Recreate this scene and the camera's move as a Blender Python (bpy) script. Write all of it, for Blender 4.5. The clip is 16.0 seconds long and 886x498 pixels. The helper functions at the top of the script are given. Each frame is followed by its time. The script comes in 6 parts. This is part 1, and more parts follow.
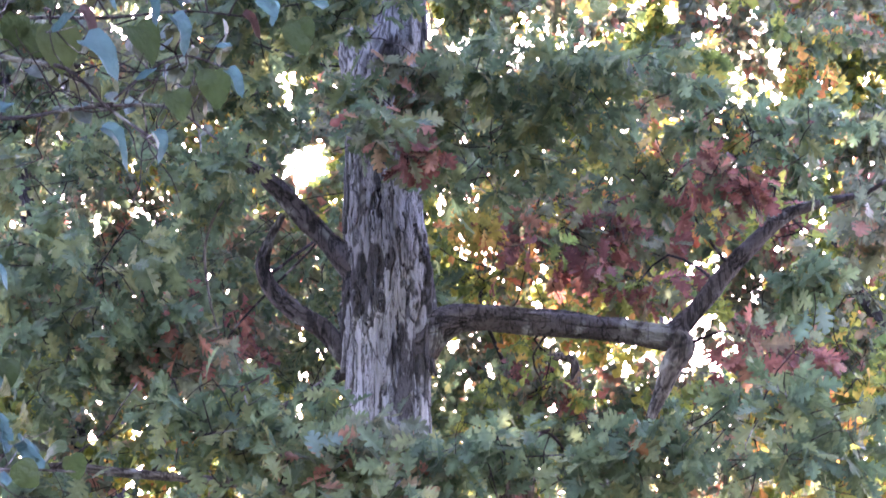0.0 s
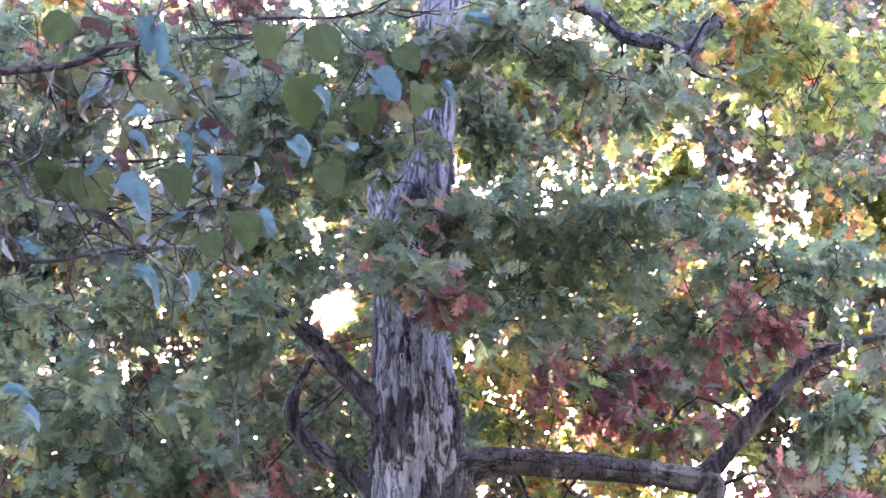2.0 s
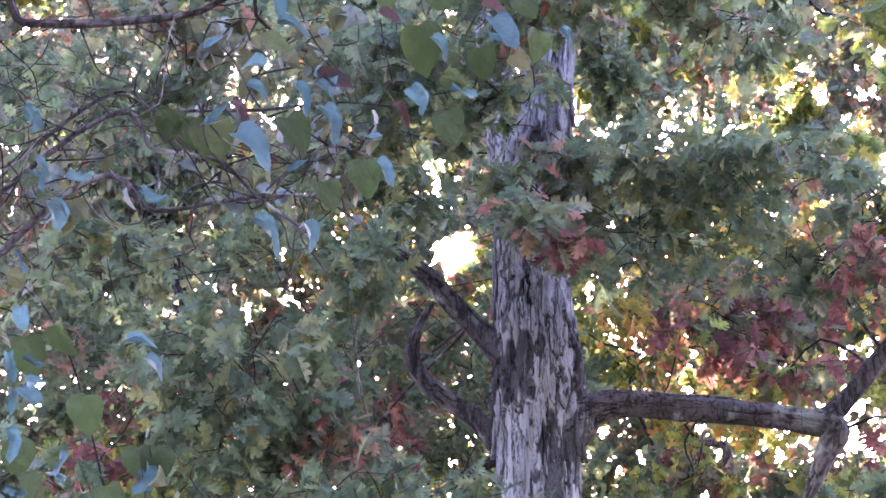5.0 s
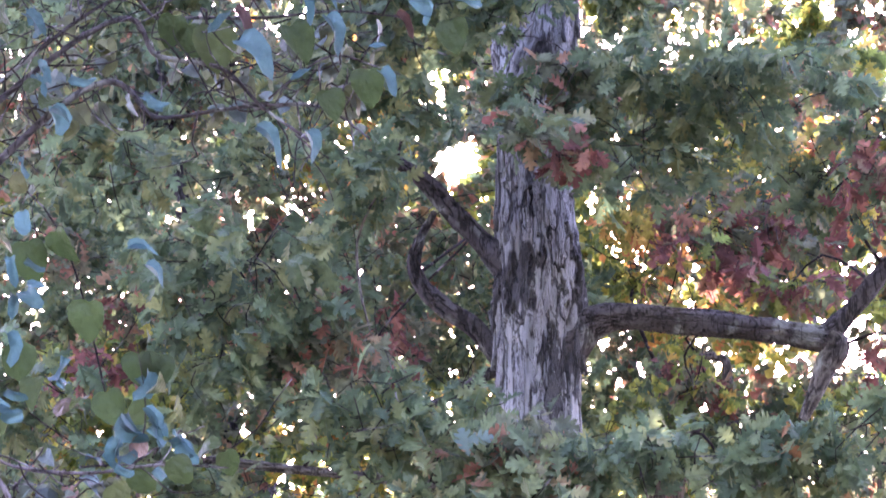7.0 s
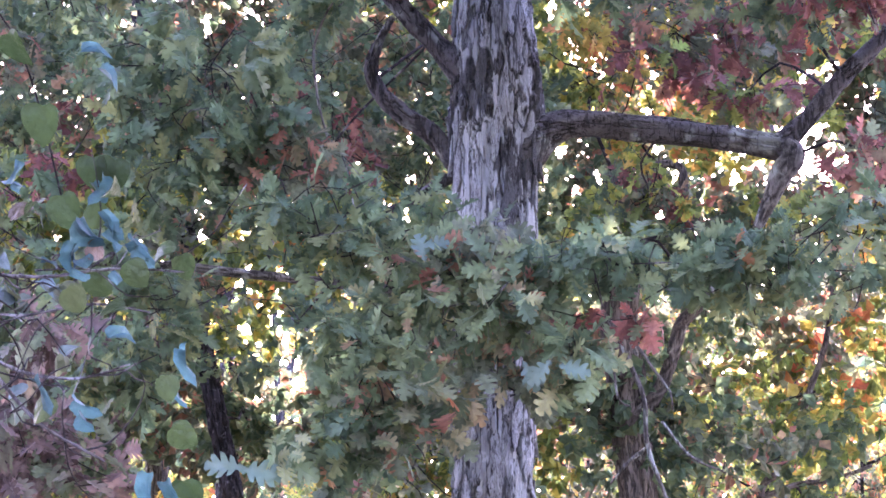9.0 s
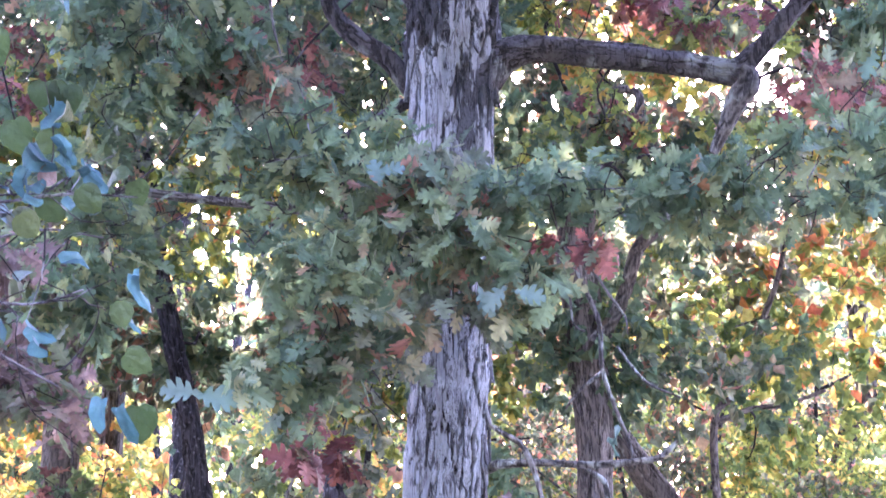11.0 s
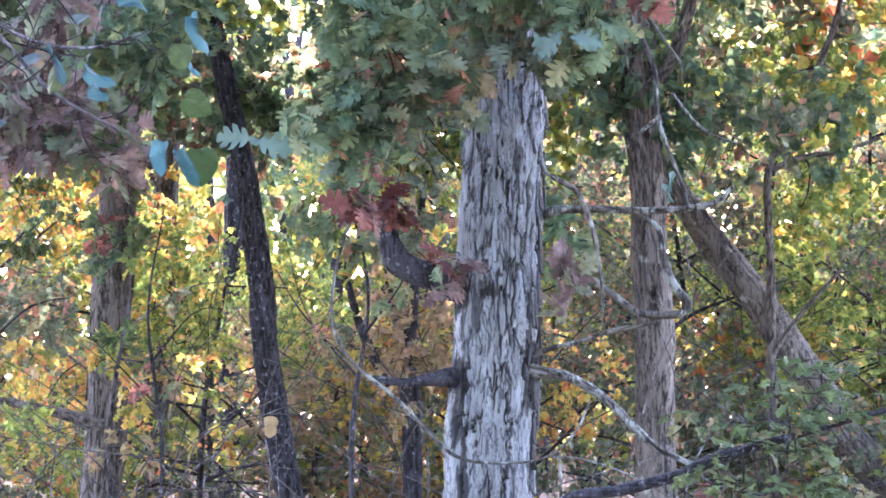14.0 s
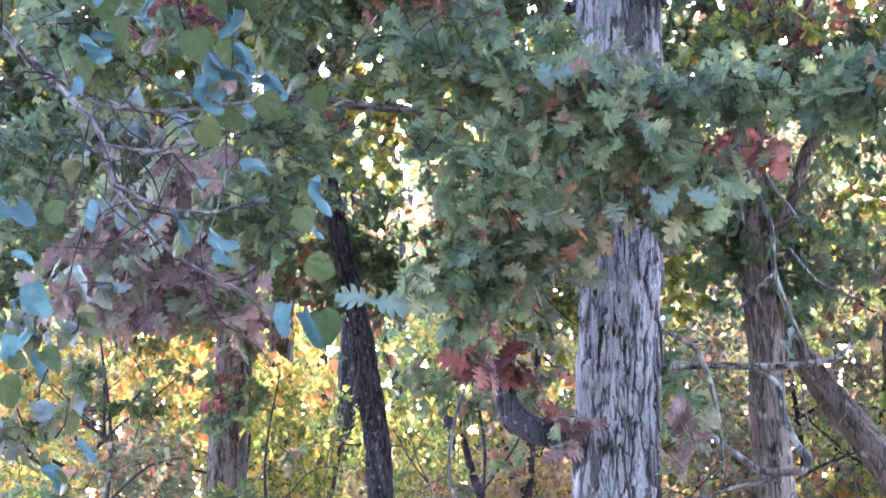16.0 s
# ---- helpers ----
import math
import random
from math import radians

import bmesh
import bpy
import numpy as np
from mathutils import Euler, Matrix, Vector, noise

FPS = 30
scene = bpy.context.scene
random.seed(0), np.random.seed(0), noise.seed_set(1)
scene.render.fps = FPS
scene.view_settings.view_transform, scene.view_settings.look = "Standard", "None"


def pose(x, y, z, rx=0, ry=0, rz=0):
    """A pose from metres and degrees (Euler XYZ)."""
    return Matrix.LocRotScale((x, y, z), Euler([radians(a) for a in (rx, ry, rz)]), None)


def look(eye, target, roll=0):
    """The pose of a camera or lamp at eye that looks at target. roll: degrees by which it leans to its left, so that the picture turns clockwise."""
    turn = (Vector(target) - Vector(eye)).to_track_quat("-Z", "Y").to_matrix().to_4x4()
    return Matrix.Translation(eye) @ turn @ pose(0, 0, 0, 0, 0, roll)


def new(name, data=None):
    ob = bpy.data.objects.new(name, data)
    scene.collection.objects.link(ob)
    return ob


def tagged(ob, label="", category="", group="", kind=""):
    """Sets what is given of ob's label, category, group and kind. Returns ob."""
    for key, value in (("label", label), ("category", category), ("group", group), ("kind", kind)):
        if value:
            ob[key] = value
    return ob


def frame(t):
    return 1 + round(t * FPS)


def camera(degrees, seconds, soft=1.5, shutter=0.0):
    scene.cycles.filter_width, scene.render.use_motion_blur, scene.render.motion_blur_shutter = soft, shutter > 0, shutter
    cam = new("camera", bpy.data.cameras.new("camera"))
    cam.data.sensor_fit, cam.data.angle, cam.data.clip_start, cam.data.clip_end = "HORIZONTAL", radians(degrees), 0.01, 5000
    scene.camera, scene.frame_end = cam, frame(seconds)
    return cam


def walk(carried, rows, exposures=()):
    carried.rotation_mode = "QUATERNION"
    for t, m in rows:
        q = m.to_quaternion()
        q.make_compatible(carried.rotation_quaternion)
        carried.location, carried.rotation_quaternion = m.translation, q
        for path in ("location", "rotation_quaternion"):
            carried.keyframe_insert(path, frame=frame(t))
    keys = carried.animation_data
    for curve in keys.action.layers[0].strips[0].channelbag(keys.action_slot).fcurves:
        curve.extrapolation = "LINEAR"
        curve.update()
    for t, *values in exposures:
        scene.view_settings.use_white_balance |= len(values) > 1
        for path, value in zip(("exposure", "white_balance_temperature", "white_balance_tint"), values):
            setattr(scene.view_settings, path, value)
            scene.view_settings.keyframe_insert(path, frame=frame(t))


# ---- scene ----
# A white oak in autumn woods, seen through a long lens against the low sun.
cam = camera(24.0, 16.0, soft=1.65, shutter=0.25)
# seconds, x, z, pitch, roll, yaw
ROWS = [
    (0, 0.0001, 1.6001, 17.38, -1.472, -0),
    (0.5, 0.0004, 1.6037, 19.33, -1.384, -0.389),
    (1, -0.0054, 1.6, 20.168, -1.623, -0.392),
    (1.5, -0.0136, 1.5975, 21.037, -1.88, -0.066),
    (2, -0.0153, 1.5794, 21.436, -1.636, 0.633),
    (2.5, -0.0176, 1.5811, 21.753, -1.381, 1.849),
    (3, -0.0216, 1.5816, 20.612, -0.996, 3.224),
    (3.5, -0.0245, 1.5843, 20.25, -1.038, 3.437),
    (4, -0.0305, 1.5933, 20.329, -0.994, 3.808),
    (4.2, -0.0212, 1.6058, 20.182, -1.006, 4.008),
    (6.5, -0.0033, 1.6118, 19.243, 0.114, 4.295),
    (7, -0.0028, 1.6124, 17.311, 0.192, 4.336),
    (7.2, -0.0019, 1.6097, 16.286, 0.1076, 4.38),
    (7.4, -0.001, 1.607, 14.86, 0.0232, 4.37),
    (7.5, -0.0006, 1.6056, 14.257, -0.019, 4.362),
    (8, 0.0022, 1.6032, 13.012, 0.038, 4.164),
    (8.5, -0.0023, 1.6046, 12.543, 0.093, 3.617),
    (8.7, 0.0005, 1.6061, 12.284, 0.14, 3.408),
    (10.8, 0.0131, 1.6188, 10.599, -0.023, 2.072),
    (11, 0.0142, 1.6095, 9.962, -0.01, 1.955),
    (11.5, 0.009, 1.5994, 8.496, -0.196, 1.681),
    (12, 0.0183, 1.6024, 6.925, -0.034, 1.509),
    (12.5, 0.0232, 1.6047, 5.029, -0.004, 1.585),
    (13, 0.0061, 1.5795, 3.66, -0.272, 1.696),
    (13.5, 0.004, 1.5819, 3.159, -0.126, 2.27),
    (14, -0.0075, 1.5863, 3.135, 0.017, 3.352),
    (14.5, -0.031, 1.5715, 3, 0, 4.477),
    (14.9, -0.0372, 1.5762, 3.007, 0.108, 5.046),
    (15, -0.0387, 1.5774, 3.257, 0.135, 5.201),
    (15.1, -0.0391, 1.5816, 3.769, 0.0888, 5.437),
    (15.5, -0.0409, 1.5983, 5.425, -0.096, 6.122),
    (16, -0.0407, 1.6001, 7.405, -0.205, 6.384),
]


def aim(x, z, pitch, roll, yaw):
    p, a = radians(pitch), radians(yaw)
    way = Vector((-math.sin(a) * math.cos(p), math.cos(a) * math.cos(p), math.sin(p)))
    eye = Vector((x, 0, z))
    return look(eye, eye + way, roll)


walk(cam, [(t, aim(x, z, pitch, roll, yaw)) for t, x, z, pitch, roll, yaw in ROWS], [(0, 5.36, 6900, 63), (2, 5.46, 6900, 68), (2.6, 5.56, 6950, 75), (4.2, 5.36, 6900, 74), (6.5, 5.41, 6900, 69), (7.5, 5.41, 6850, 69), (8.7, 5.43, 6700, 69),
      (10.9, 5.69, 6250, 67), (11.1, 5.61, 6250, 67), (11.5, 5.18, 6250, 61), (12.5, 5.41, 6200, 53), (13, 5.29, 6550, 50), (14.5, 5.36, 6550, 50), (15, 5.36, 6550, 50), (16, 5.48, 6520, 55)])

# ---- light ----
SUN_EL, SUN_AZ = radians(19.75), radians(-3.87)
SUN = Vector((math.sin(SUN_AZ) * math.cos(SUN_EL), math.cos(SUN_AZ) * math.cos(SUN_EL), math.sin(SUN_EL)))
world = bpy.data.worlds.new("world")
scene.world = world
world.use_nodes = True
wn, wl = world.node_tree.nodes, world.node_tree.links
sky = wn.new("ShaderNodeTexSky")
sky.sky_type = "NISHITA"
sky.sun_disc = False
sky.sun_elevation, sky.sun_rotation = SUN_EL, SUN_AZ
sky.air_density, sky.dust_density, sky.ozone_density = 1.0, 1.5, 1.5
wn["Background"].inputs["Strength"].default_value = 0.15
# the bright aureole round the sun's disc
coord = wn.new("ShaderNodeTexCoord")
dot = wn.new("ShaderNodeVectorMath")
dot.operation = "DOT_PRODUCT"
dot.inputs[1].default_value = SUN
wl.new(coord.outputs["Generated"], dot.inputs[0])
ramp = wn.new("ShaderNodeMapRange")
ramp.interpolation_type = "SMOOTHERSTEP"
ramp.inputs["From Min"].default_value = math.cos(radians(1.5))
ramp.inputs["From Max"].default_value = math.cos(radians(0.3))
ramp.inputs["To Max"].default_value = 60.0
wl.new(dot.outputs["Value"], ramp.inputs["Value"])
glow = wn.new("ShaderNodeBackground")
glow.inputs["Color"].default_value = (1, 0.93, 0.8, 1)
wl.new(ramp.outputs["Result"], glow.inputs["Strength"])
both = wn.new("ShaderNodeAddShader")
wl.new(sky.outputs["Color"], wn["Background"].inputs["Color"])
wl.new(wn["Background"].outputs["Background"], both.inputs[0])
wl.new(glow.outputs["Background"], both.inputs[1])
wl.new(both.outputs["Shader"], wn["World Output"].inputs["Surface"])
sun_data = bpy.data.lights.new("sun", "SUN")
sun_data.energy, sun_data.angle, sun_data.color = 1.7, radians(0.53), (1, 0.9, 0.74)
sun = new("sun", sun_data)
sun.matrix_world = look(SUN * 80, (0, 0, 0))

# ---- materials ----


def material(name):
    m = bpy.data.materials.new(name)
    m.use_nodes = True
    m.node_tree.nodes.clear()
    out = m.node_tree.nodes.new("ShaderNodeOutputMaterial")
    return m, m.node_tree.nodes, m.node_tree.links, out


def stops(ramp_node, colours, constant=False):
    r = ramp_node.color_ramp
    r.interpolation = "CONSTANT" if constant else "LINEAR"
    while len(r.elements) < len(colours):
        r.elements.new(0.5)
    for e, (at, c) in zip(r.elements, colours):
        e.position, e.color = at, (*c, 1)


def leaf_material(name, colours, whole=False, gloss=0.45, through_light=0.42, vivid=1.0, wax=0.4):
    """Leaf: dull waxy face, light shining through; one colour a leaf, with blotches and veins."""
    m, n, l, out = material(name)
    if whole:
        src = n.new("ShaderNodeObjectInfo").outputs["Random"]
    else:
        src = n.new("ShaderNodeNewGeometry").outputs["Random Per Island"]
    ramp_node = n.new("ShaderNodeValToRGB")
    stops(ramp_node, colours)
    l.new(src, ramp_node.inputs["Fac"])
    tc = n.new("ShaderNodeTexCoord")
    blot = n.new("ShaderNodeTexNoise")
    blot.inputs["Scale"].default_value, blot.inputs["Detail"].default_value = 2.5 if whole else 28.0, 3.0
    l.new(tc.outputs["Object"], blot.inputs["Vector"])
    hsv = n.new("ShaderNodeHueSaturation")
    hsv.inputs["Saturation"].default_value = vivid
    val = n.new("ShaderNodeMapRange")
    val.inputs["From Min"].default_value, val.inputs["From Max"].default_value = 0.3, 0.7
    val.inputs["To Min"].default_value, val.inputs["To Max"].default_value = (0.88, 1.12) if whole else (0.7, 1.3)
    l.new(blot.outputs["Fac"], val.inputs["Value"])
    l.new(val.outputs["Result"], hsv.inputs["Value"])
    l.new(ramp_node.outputs["Color"], hsv.inputs["Color"])
    face = n.new("ShaderNodeBsdfPrincipled")
    face.inputs["Roughness"].default_value = gloss if whole else gloss + 0.15
    face.inputs["Specular IOR Level"].default_value = wax if whole else 0.25
    l.new(hsv.outputs["Color"], face.inputs["Base Color"])
    bump = n.new("ShaderNodeBump")
    bump.inputs["Strength"].default_value, bump.inputs["Distance"].default_value = 0.35, 0.1 if whole else 0.01
    l.new(blot.outputs["Fac"], bump.inputs["Height"])
    l.new(bump.outputs["Normal"], face.inputs["Normal"])
    back = n.new("ShaderNodeBsdfTranslucent")
    warm = n.new("ShaderNodeHueSaturation")
    warm.inputs["Saturation"].default_value, warm.inputs["Value"].default_value = 1.0, 1.6
    l.new(hsv.outputs["Color"], warm.inputs["Color"])
    l.new(warm.outputs["Color"], back.inputs["Color"])
    mix = n.new("ShaderNodeMixShader")
    mix.inputs["Fac"].default_value = through_light
    l.new(face.outputs["BSDF"], mix.inputs[1])
    l.new(back.outputs["BSDF"], mix.inputs[2])
    l.new(mix.outputs["Shader"], out.inputs["Surface"])
    return m


def bark_material(name, dark, light, lichen=(0.42, 0.46, 0.40), lichen_at=0.66, stretch=0.18, spot=9.0, fissure=(26.0, 0.16, 0.3)):
    m, n, l, out = material(name)
    tc = n.new("ShaderNodeTexCoord")
    mp = n.new("ShaderNodeMapping")
    mp.inputs["Scale"].default_value = (1, 1, stretch)
    l.new(tc.outputs["Object"], mp.inputs["Vector"])
    fib = n.new("ShaderNodeTexNoise")
    fib.inputs["Scale"].default_value, fib.inputs["Detail"].default_value = 55.0, 6.0
    l.new(mp.outputs["Vector"], fib.inputs["Vector"])
    big = n.new("ShaderNodeTexNoise")
    big.inputs["Scale"].default_value, big.inputs["Detail"].default_value = 5.0, 4.0
    l.new(mp.outputs["Vector"], big.inputs["Vector"])
    base = n.new("ShaderNodeValToRGB")
    mid = tuple((a + b) / 2 for a, b in zip(dark, light))
    stops(base, [(0.22, dark), (0.36, mid), (0.52, light)])
    l.new(fib.outputs["Fac"], base.inputs["Fac"])
    tone = n.new("ShaderNodeMapRange")
    tone.inputs["From Min"].default_value, tone.inputs["From Max"].default_value = 0.3, 0.7
    tone.inputs["To Min"].default_value, tone.inputs["To Max"].default_value = 0.65, 1.3
    l.new(big.outputs["Fac"], tone.inputs["Value"])
    # scales the colour by plate tone, which also holds painted crack shade
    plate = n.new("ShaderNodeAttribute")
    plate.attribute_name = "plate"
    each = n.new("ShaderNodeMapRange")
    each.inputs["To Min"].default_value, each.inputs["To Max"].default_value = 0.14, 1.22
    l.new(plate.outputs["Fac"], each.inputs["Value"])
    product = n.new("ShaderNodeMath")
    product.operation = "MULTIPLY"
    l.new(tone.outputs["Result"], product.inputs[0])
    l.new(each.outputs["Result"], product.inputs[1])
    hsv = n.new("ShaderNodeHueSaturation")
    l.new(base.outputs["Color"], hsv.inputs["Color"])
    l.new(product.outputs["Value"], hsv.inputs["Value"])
    grain = n.new("ShaderNodeTexNoise")
    grain.inputs["Scale"].default_value, grain.inputs["Detail"].default_value = 160.0, 3.0
    l.new(mp.outputs["Vector"], grain.inputs["Vector"])
    spots = n.new("ShaderNodeTexNoise")
    spots.inputs["Scale"].default_value, spots.inputs["Detail"].default_value = spot, 5.0
    l.new(tc.outputs["Object"], spots.inputs["Vector"])
    edge = n.new("ShaderNodeMapRange")
    edge.inputs["From Min"].default_value, edge.inputs["From Max"].default_value = lichen_at - 0.06, lichen_at + 0.03
    edge.inputs["To Max"].default_value = 0.75
    l.new(spots.outputs["Fac"], edge.inputs["Value"])
    mix = n.new("ShaderNodeMix")
    mix.data_type = "RGBA"
    l.new(edge.outputs["Result"], mix.inputs["Factor"])
    l.new(hsv.outputs["Color"], mix.inputs["A"])
    mix.inputs["B"].default_value = (*lichen, 1)
    bsdf = n.new("ShaderNodeBsdfPrincipled")
    bsdf.inputs["Roughness"].default_value = 0.9
    bsdf.inputs["Specular IOR Level"].default_value = 0.25
    # hairline fissures: level lines of a stretched noise, open in some places and closed in others
    long = n.new("ShaderNodeMapping")
    long.inputs["Scale"].default_value = (1, 1, fissure[1])
    l.new(tc.outputs["Object"], long.inputs["Vector"])
    field = n.new("ShaderNodeTexNoise")
    field.inputs["Scale"].default_value, field.inputs["Detail"].default_value, field.inputs["Roughness"].default_value = fissure[0], 2.5, 0.55
    l.new(long.outputs["Vector"], field.inputs["Vector"])
    off = n.new("ShaderNodeMath")
    off.operation = "SUBTRACT"
    off.inputs[1].default_value = 0.5
    l.new(field.outputs["Fac"], off.inputs[0])
    line = n.new("ShaderNodeMath")
    line.operation = "ABSOLUTE"
    l.new(off.outputs["Value"], line.inputs[0])
    gape = n.new("ShaderNodeTexNoise")
    gape.inputs["Scale"].default_value, gape.inputs["Detail"].default_value = fissure[0] * 0.45, 2.0
    l.new(long.outputs["Vector"], gape.inputs["Vector"])
    width = n.new("ShaderNodeMapRange")
    width.inputs["From Min"].default_value, width.inputs["From Max"].default_value = 0.40, 0.66
    width.inputs["To Min"].default_value, width.inputs["To Max"].default_value = 0.006, 0.085
    l.new(gape.outputs["Fac"], width.inputs["Value"])
    ratio = n.new("ShaderNodeMath")
    ratio.operation = "DIVIDE"
    ratio.use_clamp = True
    l.new(line.outputs["Value"], ratio.inputs[0])
    l.new(width.outputs["Result"], ratio.inputs[1])
    cut = n.new("ShaderNodeMapRange")
    cut.inputs["From Min"].default_value, cut.inputs["From Max"].default_value = 0.35, 1.0
    cut.inputs["To Min"].default_value, cut.inputs["To Max"].default_value = fissure[2], 1.0
    l.new(ratio.outputs["Value"], cut.inputs["Value"])
    split = n.new("ShaderNodeHueSaturation")
    l.new(mix.outputs["Result"], split.inputs["Color"])
    l.new(cut.outputs["Result"], split.inputs["Value"])
    colour = split.outputs["Color"]
    l.new(colour, bsdf.inputs["Base Color"])
    bump = n.new("ShaderNodeBump")
    bump.inputs["Strength"].default_value, bump.inputs["Distance"].default_value = 0.6, 0.01
    both_h = n.new("ShaderNodeMath")
    l.new(cut.outputs["Result"], both_h.inputs[0])
    l.new(grain.outputs["Fac"], both_h.inputs[1])
    l.new(both_h.outputs["Value"], bump.inputs["Height"])
    l.new(bump.outputs["Normal"], bsdf.inputs["Normal"])
    l.new(bsdf.outputs["BSDF"], out.inputs["Surface"])
    return m


GREEN = [(0.0, (0.034, 0.076, 0.044)), (0.4, (0.054, 0.108, 0.058)), (0.75, (0.085, 0.14, 0.066)), (1.0, (0.125, 0.155, 0.062))]
MIXED = [(0.0, (0.045, 0.08, 0.045)), (0.55, (0.082, 0.125, 0.062)), (0.78, (0.14, 0.15, 0.068)), (0.87, (0.21, 0.115, 0.045)), (1.0, (0.22, 0.068, 0.034))]
RED = [(0.0, (0.085, 0.028, 0.022)), (0.4, (0.14, 0.040, 0.028)), (0.62, (0.23, 0.070, 0.036)), (0.75, (0.17, 0.11, 0.05)), (0.85, (0.09, 0.12, 0.055)), (1.0, (0.06, 0.11, 0.05))]
WINE = [(0.0, (0.05, 0.020, 0.017)), (0.5, (0.085, 0.030, 0.024)), (0.8, (0.12, 0.055, 0.04)), (1.0, (0.08, 0.085, 0.05))]
YELLOW = [(0.0, (0.08, 0.13, 0.035)), (0.45, (0.17, 0.20, 0.045)), (0.72, (0.31, 0.28, 0.055)), (0.86, (0.40, 0.20, 0.055)), (1.0, (0.34, 0.09, 0.045))]
LIME = [(0.0, (0.05, 0.10, 0.035)), (0.45, (0.11, 0.175, 0.045)), (0.8, (0.21, 0.26, 0.055)), (0.93, (0.30, 0.27, 0.06)), (1.0, (0.36, 0.20, 0.06))]
ORANGE = [(0.0, (0.12, 0.16, 0.05)), (0.4, (0.30, 0.28, 0.06)), (0.75, (0.42, 0.27, 0.07)), (1.0, (0.40, 0.12, 0.06))]
BROWN = [(0.0, (0.14, 0.11, 0.07)), (0.4, (0.22, 0.16, 0.10)), (0.7, (0.17, 0.18, 0.08)), (1.0, (0.30, 0.21, 0.11))]
GLAUCOUS = [(0.0, (0.035, 0.05, 0.02)), (0.5, (0.045, 0.062, 0.032)), (0.8, (0.05, 0.08, 0.07)), (1.0, (0.055, 0.10, 0.105))]
OLIVE = [(0.0, (0.052, 0.10, 0.058)), (0.35, (0.082, 0.145, 0.078)), (0.8, (0.13, 0.19, 0.09)), (0.94, (0.18, 0.20, 0.10)), (1.0, (0.22, 0.115, 0.085))]
PALE = [(0.0, (0.048, 0.118, 0.088)), (1.0, (0.075, 0.145, 0.115))]
MAPLE = [(0.0, (0.03, 0.06, 0.022)), (0.5, (0.05, 0.088, 0.034)), (0.85, (0.075, 0.115, 0.045)), (1.0, (0.12, 0.10, 0.05))]
# the sky's sheen on the near leaves is put into this blue
BLUE_SKY_SHEEN = [(0.0, (0.012, 0.05, 0.05)), (0.5, (0.018, 0.072, 0.076)), (1.0, (0.03, 0.10, 0.105))]
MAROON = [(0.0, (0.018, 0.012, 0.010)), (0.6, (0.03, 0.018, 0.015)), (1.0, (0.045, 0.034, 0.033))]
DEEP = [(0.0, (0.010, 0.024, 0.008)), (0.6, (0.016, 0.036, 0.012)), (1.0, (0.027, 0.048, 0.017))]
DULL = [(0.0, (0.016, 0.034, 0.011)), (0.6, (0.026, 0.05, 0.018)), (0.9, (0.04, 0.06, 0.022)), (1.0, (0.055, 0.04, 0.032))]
STRAW = [(0.0, (0.18, 0.15, 0.07)), (1.0, (0.23, 0.18, 0.09))]
PURPLE = [(0.0, (0.065, 0.048, 0.042)), (0.4, (0.115, 0.086, 0.076)), (0.6, (0.15, 0.118, 0.10)), (0.75, (0.10, 0.125, 0.075)), (1.0, (0.07, 0.11, 0.06))]
LEAF = {k: leaf_material("leaf_" + k, v, vivid=0.8 if k in ("red", "mixed") else 1.0) for k, v in (("green", GREEN), ("mixed", MIXED), ("red", RED), ("wine", WINE), ("yellow", YELLOW), ("lime", LIME), ("orange", ORANGE), ("brown", BROWN), ("glaucous", GLAUCOUS), ("purple", PURPLE), ("olive", OLIVE), ("maple", MAPLE))}
LEAF_ONE = {k: leaf_material("single_leaf_" + k, v, whole=True, gloss=0.6 if k in ("blue", "deep", "maroon") else 0.45, wax=0.2 if k in ("deep", "dull", "maroon") else 0.4) for k, v in (("green", GREEN), ("mixed", MIXED), ("red", RED), ("blue", BLUE_SKY_SHEEN), ("maroon", MAROON), ("deep", DEEP), ("dull", DULL), ("olive", OLIVE), ("pale", PALE), ("straw", STRAW))}
BARK_OAK = bark_material("oak_bark", (0.064, 0.074, 0.073), (0.172, 0.203, 0.199), lichen=(0.215, 0.255, 0.24), lichen_at=0.7)
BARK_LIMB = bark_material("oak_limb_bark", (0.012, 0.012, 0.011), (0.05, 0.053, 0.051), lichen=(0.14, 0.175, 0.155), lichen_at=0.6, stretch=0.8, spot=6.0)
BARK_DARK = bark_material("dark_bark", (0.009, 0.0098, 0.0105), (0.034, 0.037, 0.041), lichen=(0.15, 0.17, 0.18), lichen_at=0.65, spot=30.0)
BARK_GREY = bark_material("grey_brown_bark", (0.03, 0.028, 0.022), (0.115, 0.108, 0.088), lichen=(0.26, 0.28, 0.24), lichen_at=0.7, fissure=(30.0, 0.22, 0.35))
BARK_LICHEN = bark_material("lichen_covered_bark", (0.042, 0.043, 0.036), (0.12, 0.125, 0.105), (0.22, 0.27, 0.235), 0.58, 1.0)
BARK_TWIG = bark_material("twig_bark", (0.042, 0.041, 0.039), (0.105, 0.104, 0.10), lichen=(0.2, 0.22, 0.21), lichen_at=0.62, stretch=1.0)

# ---- geometry helpers ----
RNG = np.random.default_rng(7)


